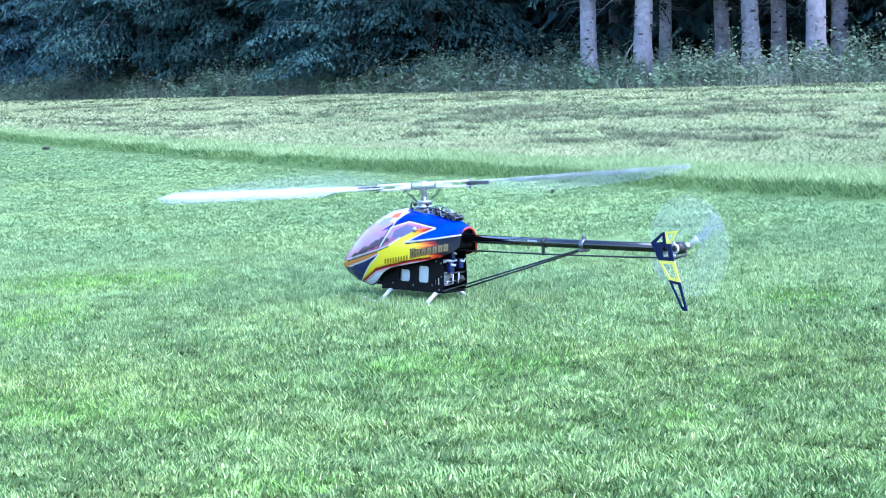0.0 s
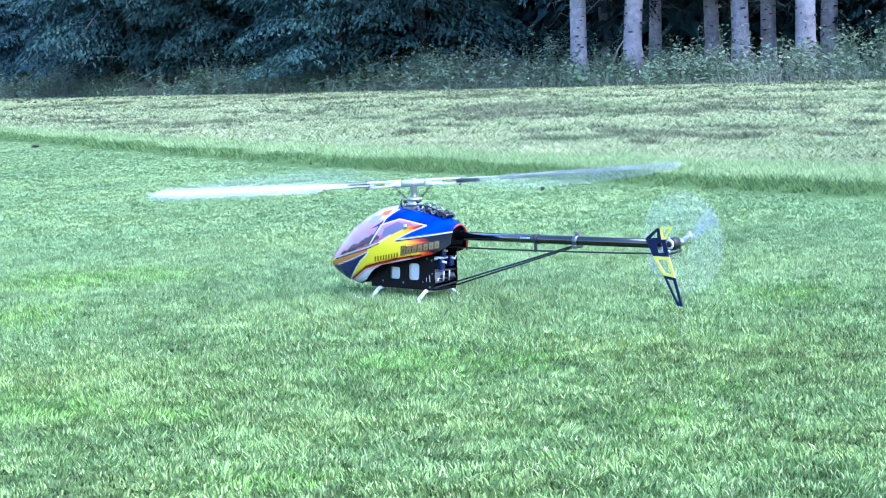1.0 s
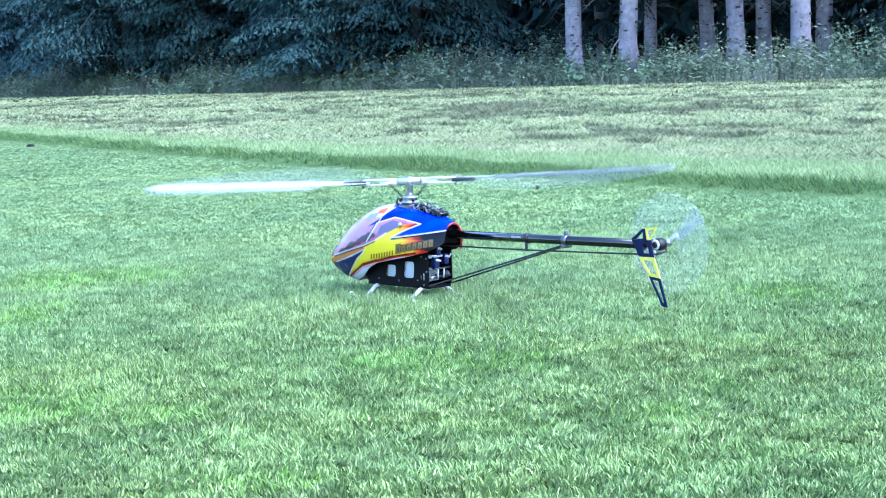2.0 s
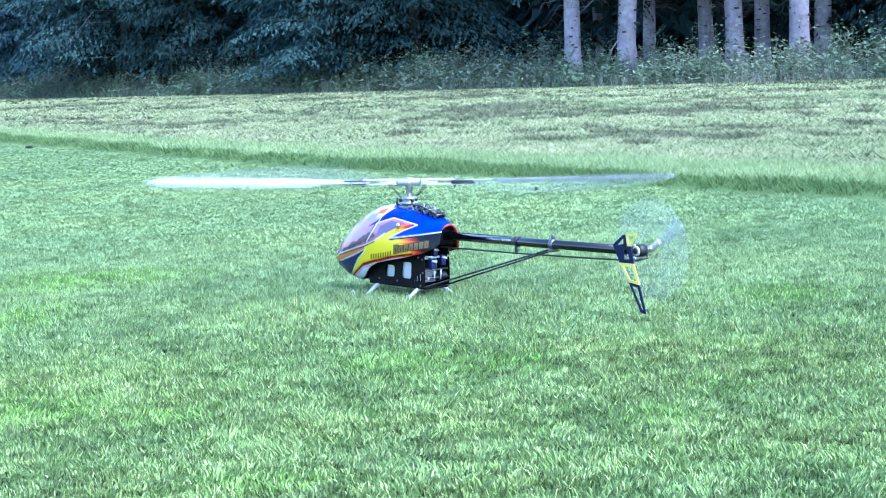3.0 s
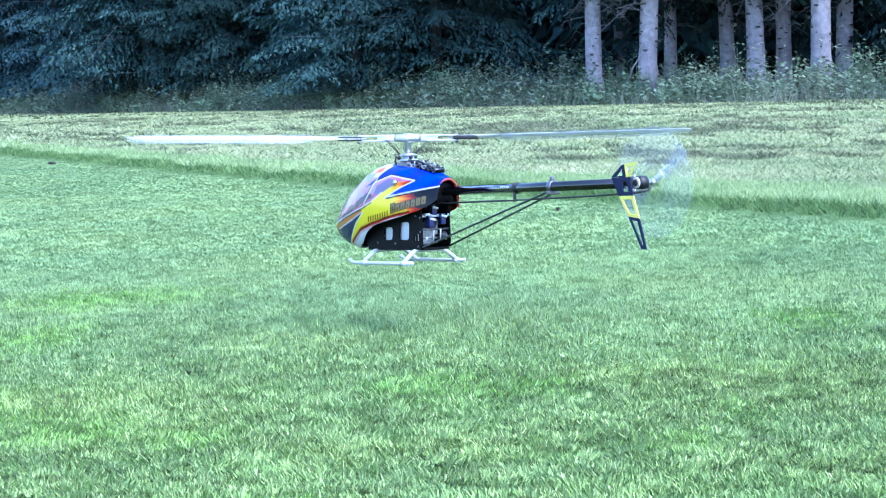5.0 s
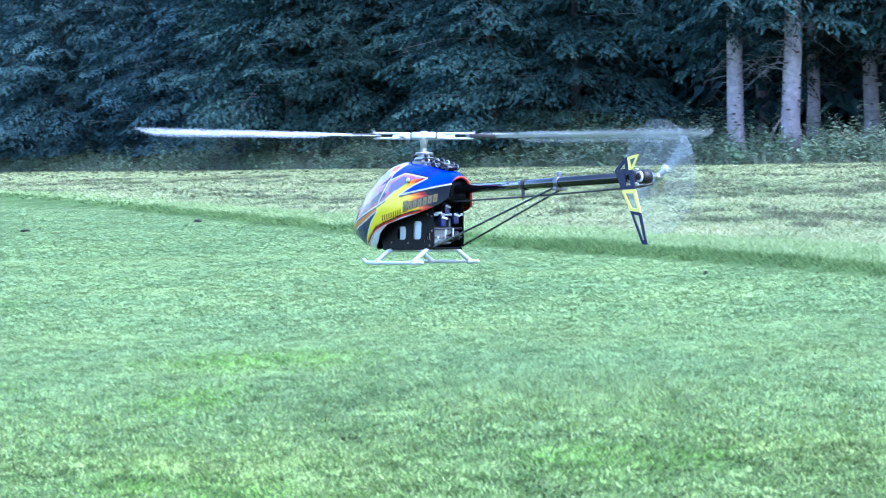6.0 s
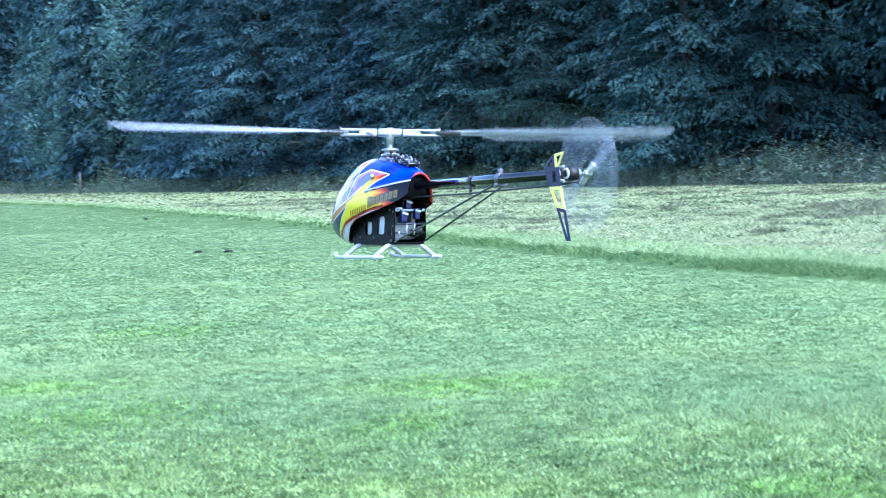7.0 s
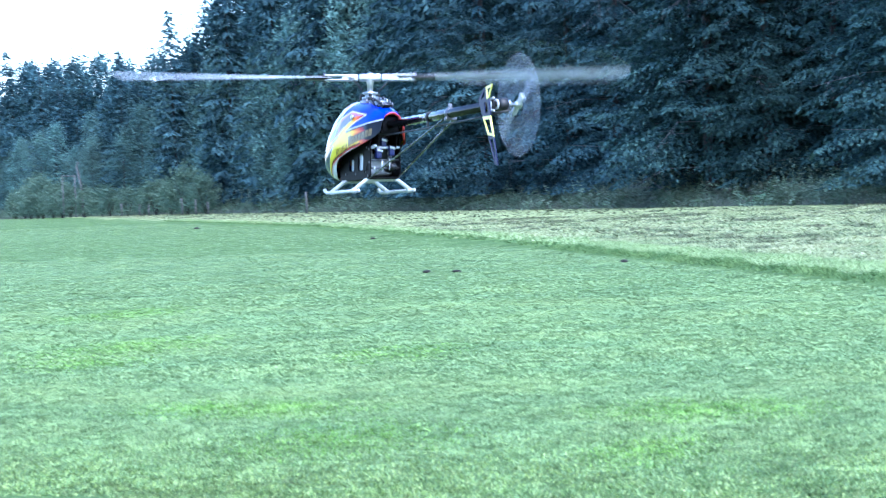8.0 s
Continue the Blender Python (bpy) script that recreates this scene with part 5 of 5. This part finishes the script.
def build_main_rotor(heli):
    bm = bmesh.new()
    box(bm, (0.070, 0.026, 0.022), (0, 0, 0), bevel=0.005)
    lathe(bm, [(0.0085, -0.045), (0.010, -0.02), (0.014, -0.006), (0.014, 0.010), (0.009, 0.014)], "Z", (0, 0, 0), 16)
    head = part("main_rotor", bm, M_ALU, heli, "white and silver two-bladed main rotor, spinning")
    head.location = (0, 0, 0.325)
    for a in (0, 180):
        bm = bmesh.new()
        box(bm, (0.085, 0.028, 0.005), (0.098, 0, 0.007), bevel=0.002)
        box(bm, (0.085, 0.028, 0.005), (0.098, 0, -0.007), bevel=0.002)
        box(bm, (0.050, 0.022, 0.020), (0.062, 0, 0), bevel=0.004)
        grip = part("blade_grip", turned(bm, a), M_GRIP, head, "grey blade grip")
        bm = bmesh.new()
        box(bm, (0.070, 0.034, 0.012), (0.165, 0, 0), bevel=0.003)
        part("blade_root", turned(bm, a), M_BLACK, grip, "black blade root")
        bm = bmesh.new()
        box(bm, (0.012, 0.046, 0.008), (0.060, 0.026, -0.002), bevel=0.002)
        part("pitch_arm", turned(bm, a), M_WHITE, grip)
        bm = bmesh.new()
        tube(bm, [(0.056, 0.046, -0.002), (0.020, 0.026, -0.045)], 0.0025, 6)
        part("pitch_link", turned(bm, a), M_BLACK, grip)
        bm = bmesh.new()
        lathe(bm, [(0.004, -0.015), (0.004, 0.015)], "Z", (0.140, 0, 0), 10)
        part("blade_bolt", turned(bm, a), M_STEEL, grip)
        bl = part("blade", turned(blade_mesh("blade", 0.118, 0.80, 0.052, 0.007, 0.9, 9.0), a), M_BLADE, head, "long white rotor blade")
        part("blade_sweep", turned(blade_mesh("blade_sweep", 0.26, 0.79, 0.112, 0.002, 0.95, 12.0), a), M_BLADE_SWEEP, bl, "bluish translucent veil of the fast blade")
        for name, r0, r1, span, mat, label in (("disc_sweep", 0.20, 0.792, 62, M_DISC_SWEEP, "faint grey veil of the rotor disc"), ("tip_trace", 0.793, 0.797, 66, M_BLADE_SWEEP, "thin pale trace of the blade tip")):
            bm = bmesh.new()
            steps = [radians(-span * k / 24) for k in range(25)]
            rings = [[bm.verts.new((q * math.cos(t), q * math.sin(t), q * math.tan(radians(0.95)) + h)) for q in (r0, (r0 + r1) / 2, r1)] for h in (0.0006, -0.0006) for t in steps]
            for lay in (rings[:25], rings[25:]):
                for c0, c1 in zip(lay, lay[1:]):
                    for k in range(2):
                        bm.faces.new((c0[k], c0[k + 1], c1[k + 1], c1[k]))
            part(name, turned(bm, a), mat, bl, label)
    return head


def build_tail_rotor(heli):
    bm = bmesh.new()
    lathe(bm, [(0.006, -0.010), (0.010, -0.006), (0.010, 0.006), (0.005, 0.012)], "Y", (0, 0, 0), 14)
    hub = part("tail_rotor", bm, M_ALU, heli, "two-bladed tail rotor, spinning")
    hub.location = (-0.958, -0.062, 0.176)
    for a in (0, 180):
        bm = bmesh.new()
        box(bm, (0.034, 0.012, 0.012), (0.022, 0, 0), bevel=0.003)
        part("blade_grip", turned(bm, a, "Y"), M_WHITE, hub)
        bm = blade_mesh("blade", 0.036, 0.136, 0.028, 0.004, 0.0, 8.0)
        bmesh.ops.rotate(bm, verts=bm.verts, cent=(0, 0, 0), matrix=Matrix.Rotation(radians(90), 3, "X"))
        part("blade", turned(bm, a, "Y"), M_TAIL_BLADE, hub, "pale grey tail rotor blade")
    bm = bmesh.new()
    lathe(bm, [(0.030, -0.0006), (0.1365, -0.0004), (0.1365, 0.0004), (0.030, 0.0006)], "Y", (0, 0, 0), 64)
    for f in [f for f in bm.faces if len(f.verts) > 4]:
        bm.faces.remove(f)
    part("blade_sweep", bm, M_SWEEP, hub, "whitish translucent veil of the fast tail blades")
    return hub


heli = empty("model_helicopter", "yellow and blue painted radio-controlled model helicopter with white skids", "model helicopter")
build_canopy(heli)
build_body(heli)
build_gear(heli)
build_tail(heli)
main_rotor = build_main_rotor(heli)
tail_rotor = build_tail_rotor(heli)


# ---- small things on the field ----
def build_molehills():
    r = random.Random(3)
    for x, y, sx, sy, h in ((-5.84, 17.99, 0.05, 0.08, 0.024), (-5.50, 17.91, 0.065, 0.06, 0.02), (-4.02, 19.05, 0.055, 0.07, 0.025), (0.60, 9.96, 0.013, 0.02, 0.018), (-11.6, 33.0, 0.06, 0.1, 0.03), (-25.2, 55.0, 0.11, 0.2, 0.05)):
        bm = bmesh.new()
        bmesh.ops.create_icosphere(bm, subdivisions=3, radius=1.0)
        for v in bm.verts:
            k = 1 + 0.35 * noise.noise(v.co * 2.3 + Vector((x, y, 0))) + 0.15 * noise.noise(v.co * 7)
            v.co = Vector((v.co.x * sx * 0.7 * k, v.co.y * sy * 0.8 * k, v.co.z * h * 0.9 * k))
        ob = part("molehill", bm, M_SOIL, None)
        ob.location = (x, y, -0.022)
        tagged(ob, "small dark mound of loose soil on the mown lawn", "molehill", "molehills on the lawn")


def build_fence():
    r = random.Random(9)
    for i, (x, y) in enumerate(((-70.6, 140.0), (-67.5, 137.0), (-65.7, 135.0), (-58.6, 126.0), (-55.7, 122.0), (-53.4, 119.0), (-36.05, 93.0))):
        h = r.uniform(0.9, 1.3)
        bm = bmesh.new()
        tube(bm, [(0, 0, SOIL_Z), (0.02, 0, h * 0.5), (r.uniform(-0.06, 0.06), 0, h)], [0.06, 0.06, 0.05], 8)
        ob = part("fence_post", bm, M_POST, None)
        ob.location = (x, y, 0)
        tagged(ob, "weathered grey wooden fence post among weeds", "fence post", "posts along the field")
    # a broken pale stem beside a bare wooden frame
    frame_thing = empty("wooden_frame", "pale bare wooden frame standing in the weeds", "frame", m=pose(-81.8, 152, 0, 0, 0, 30))
    for name, pts in (("post", [(-0.55, 0, SOIL_Z), (-0.55, 0, 3.9)]), ("post", [(0.55, 0, SOIL_Z), (0.55, 0, 3.9)]), ("crossbar", [(-0.6, 0, 3.85), (0.6, 0, 3.8)])):
        bm = bmesh.new()
        tube(bm, pts, 0.045, 8)
        part(name, bm, M_POST, frame_thing)
    bm = bmesh.new()
    tube(bm, [(-80.7, 152.5, 0), (-80.8, 152.5, 2.6), (-81.2, 152.5, 4.7), (-81.0, 152.5, 5.1)], [0.12, 0.11, 0.09, 0.04], 8)
    ob = part("broken_stem", bm, M_POST, None)
    tagged(ob, "broken pale grey tree stem standing in front of the wood", "dead tree")


def build_track_and_stick():
    bm = bmesh.new()
    box(bm, (3.4, 0.5, 0.06), (8.4, 38.2, 0.10), (0, 0, -30), 0.02)
    for v in bm.verts:
        v.co.z += 0.02 * noise.noise(v.co * 1.5)
    tagged(part("track_slab", bm, M_GRAVEL, None), "pale gravel strip of a track beside the weeds", "track", kind="structure")
    bm = bmesh.new()
    tube(bm, [(4.0, 41.0, 0.2), (4.23, 41.0, 0.83), (4.42, 41.0, 1.1)], [0.022, 0.018, 0.010], 6)
    tagged(part("leaning_stick", bm, M_DEADWOOD, None), "thin pale dead stick leaning against a trunk", "stick")


def build_shrubs():
    r = random.Random(17)
    kind = empty("shrub", "rounded grey-green leafy shrub in the weeds", "shrub", "shrubs along the field")
    bm = bmesh.new()
    for k in range(5):
        a = k * 1.3
        tube(bm, [(0, 0, SOIL_Z), (0.3 * math.cos(a), 0.3 * math.sin(a), 0.9), (0.7 * math.cos(a), 0.7 * math.sin(a), 1.9)], [0.035, 0.028, 0.012], 5)
    part("stem", bm, M_BARK_DARK, kind)
    mesh_object("crown", leafy_mesh("crown", 171, 2.7, 1.35, 3000, 0.085, 60), M_SHRUB, kind)
    spots = ((-84.5, 155.5), (-80.5, 152.5), (-77.0, 149.0), (-72.5, 145.0), (-89.0, 162.0), (-94.0, 168.0), (-69.5, 142.0), (-63.5, 134.5), (-60.0, 130.0), (-100.0, 176.0), (-86.8, 158.0), (-91.5, 164.5), (-96.5, 171.0), (-82.4, 153.2), (-75.0, 146.6), (-66.5, 138.0), (-104.0, 181.0), (-56.5, 125.5))
    for i, (x, y) in enumerate(spots):
        k = r.uniform(0.75, 1.3)
        m = pose(x, y, 0, 0, 0, r.uniform(0, 360)) @ Matrix.Diagonal((k, k, k * r.uniform(0.8, 1.15), 1))
        if i:
            copy_thing(kind, m)
        else:
            first = m
    kind.matrix_basis = first


build_molehills()
build_shrubs()
build_fence()
build_track_and_stick()

# ---- what moves: seconds, place, heading, nose-down pitch, roll ----
FLIGHT = [
    (0.0, -0.051, 5.590, -0.004, 46.4, 0.1, 0.0), (0.5, -0.050, 5.582, -0.004, 45.8, 0.1, 0.0), (1.0, -0.050, 5.580, -0.004, 45.3, 0.2, 0.0), (1.5, -0.049, 5.588, -0.004, 45.8, 0.2, -0.1),
    (3.0, -0.046, 5.632, -0.004, 51.5, -0.6, 0.0), (3.5, -0.048, 5.625, -0.006, 52.2, 0.0, -0.2), (4.0, -0.050, 5.650, -0.004, 52.1, 2.2, -0.9), (4.2, -0.051, 5.640, -0.001, 52.2, 2.2, -0.8),
    (4.5, -0.060, 5.560, 0.055, 52.8, 2.5, 0.3), (4.9, -0.095, 5.310, 0.180, 53.9, 2.7, 1.4), (5.3, -0.150, 5.165, 0.296, 54.6, 2.7, 1.9), (5.5, -0.222, 5.160, 0.343, 54.3, 2.7, 2.0), (6.0, -0.487, 5.155, 0.417, 53.6, 2.1, 2.4),
    (6.5, -0.825, 5.160, 0.479, 53.0, 0.7, 2.0), (7.0, -1.182, 5.165, 0.522, 52.6, 1.2, 2.3), (7.5, -1.591, 5.250, 0.571, 51.4, 1.2, 2.0), (8.0, -2.050, 5.440, 0.806, 50.9, 0.5, 1.7),
]
# tilt of the rotor disc: seconds, left side down, near side down
DISC = [(0.0, 1.5, 0.0), (1.5, 1.2, 0.0), (3.0, -1.4, 0.0), (3.5, -1.8, 0.0), (4.0, -0.2, 0.0), (5.3, -1.4, -2.0), (5.5, -1.4, -2.5), (6.5, -3.3, -5.0), (7.0, -3.3, -4.5), (8.0, -2.5, -4.0)]


def motions():
    walk(heli, [(t, pose(x, y, z, roll, pitch, 180 - a)) for t, x, y, z, a, pitch, roll in FLIGHT])
    ft, dt = np.array(FLIGHT), np.array(DISC)
    spin, tail = [], []
    for k in range(241):
        t = k / 30
        x, y, z, a, pitch, roll = (float(np.interp(t, ft[:, 0], ft[:, c])) for c in range(1, 7))
        lean, near = (float(np.interp(t, dt[:, 0], dt[:, c])) for c in (1, 2))
        away = math.atan2(-x, y)
        tilt = Matrix.Rotation(away, 4, "Z") @ Matrix.Rotation(radians(near), 4, "X") @ Matrix.Rotation(radians(-lean), 4, "Y")
        turn = pose(0, 0, 0, roll, pitch, 180 - a).inverted() @ tilt @ Matrix.Rotation(radians(-60.0 * k - 6), 4, "Z")
        spin.append((t, Matrix.Translation((0, 0, 0.325)) @ turn.to_quaternion().to_matrix().to_4x4()))
        tail.append((t, Matrix.Translation((-0.958, -0.062, 0.176)) @ Matrix.Rotation(radians(35 + 72.0 * k), 4, "Y")))
    walk(main_rotor, spin)
    walk(tail_rotor, tail)


motions()
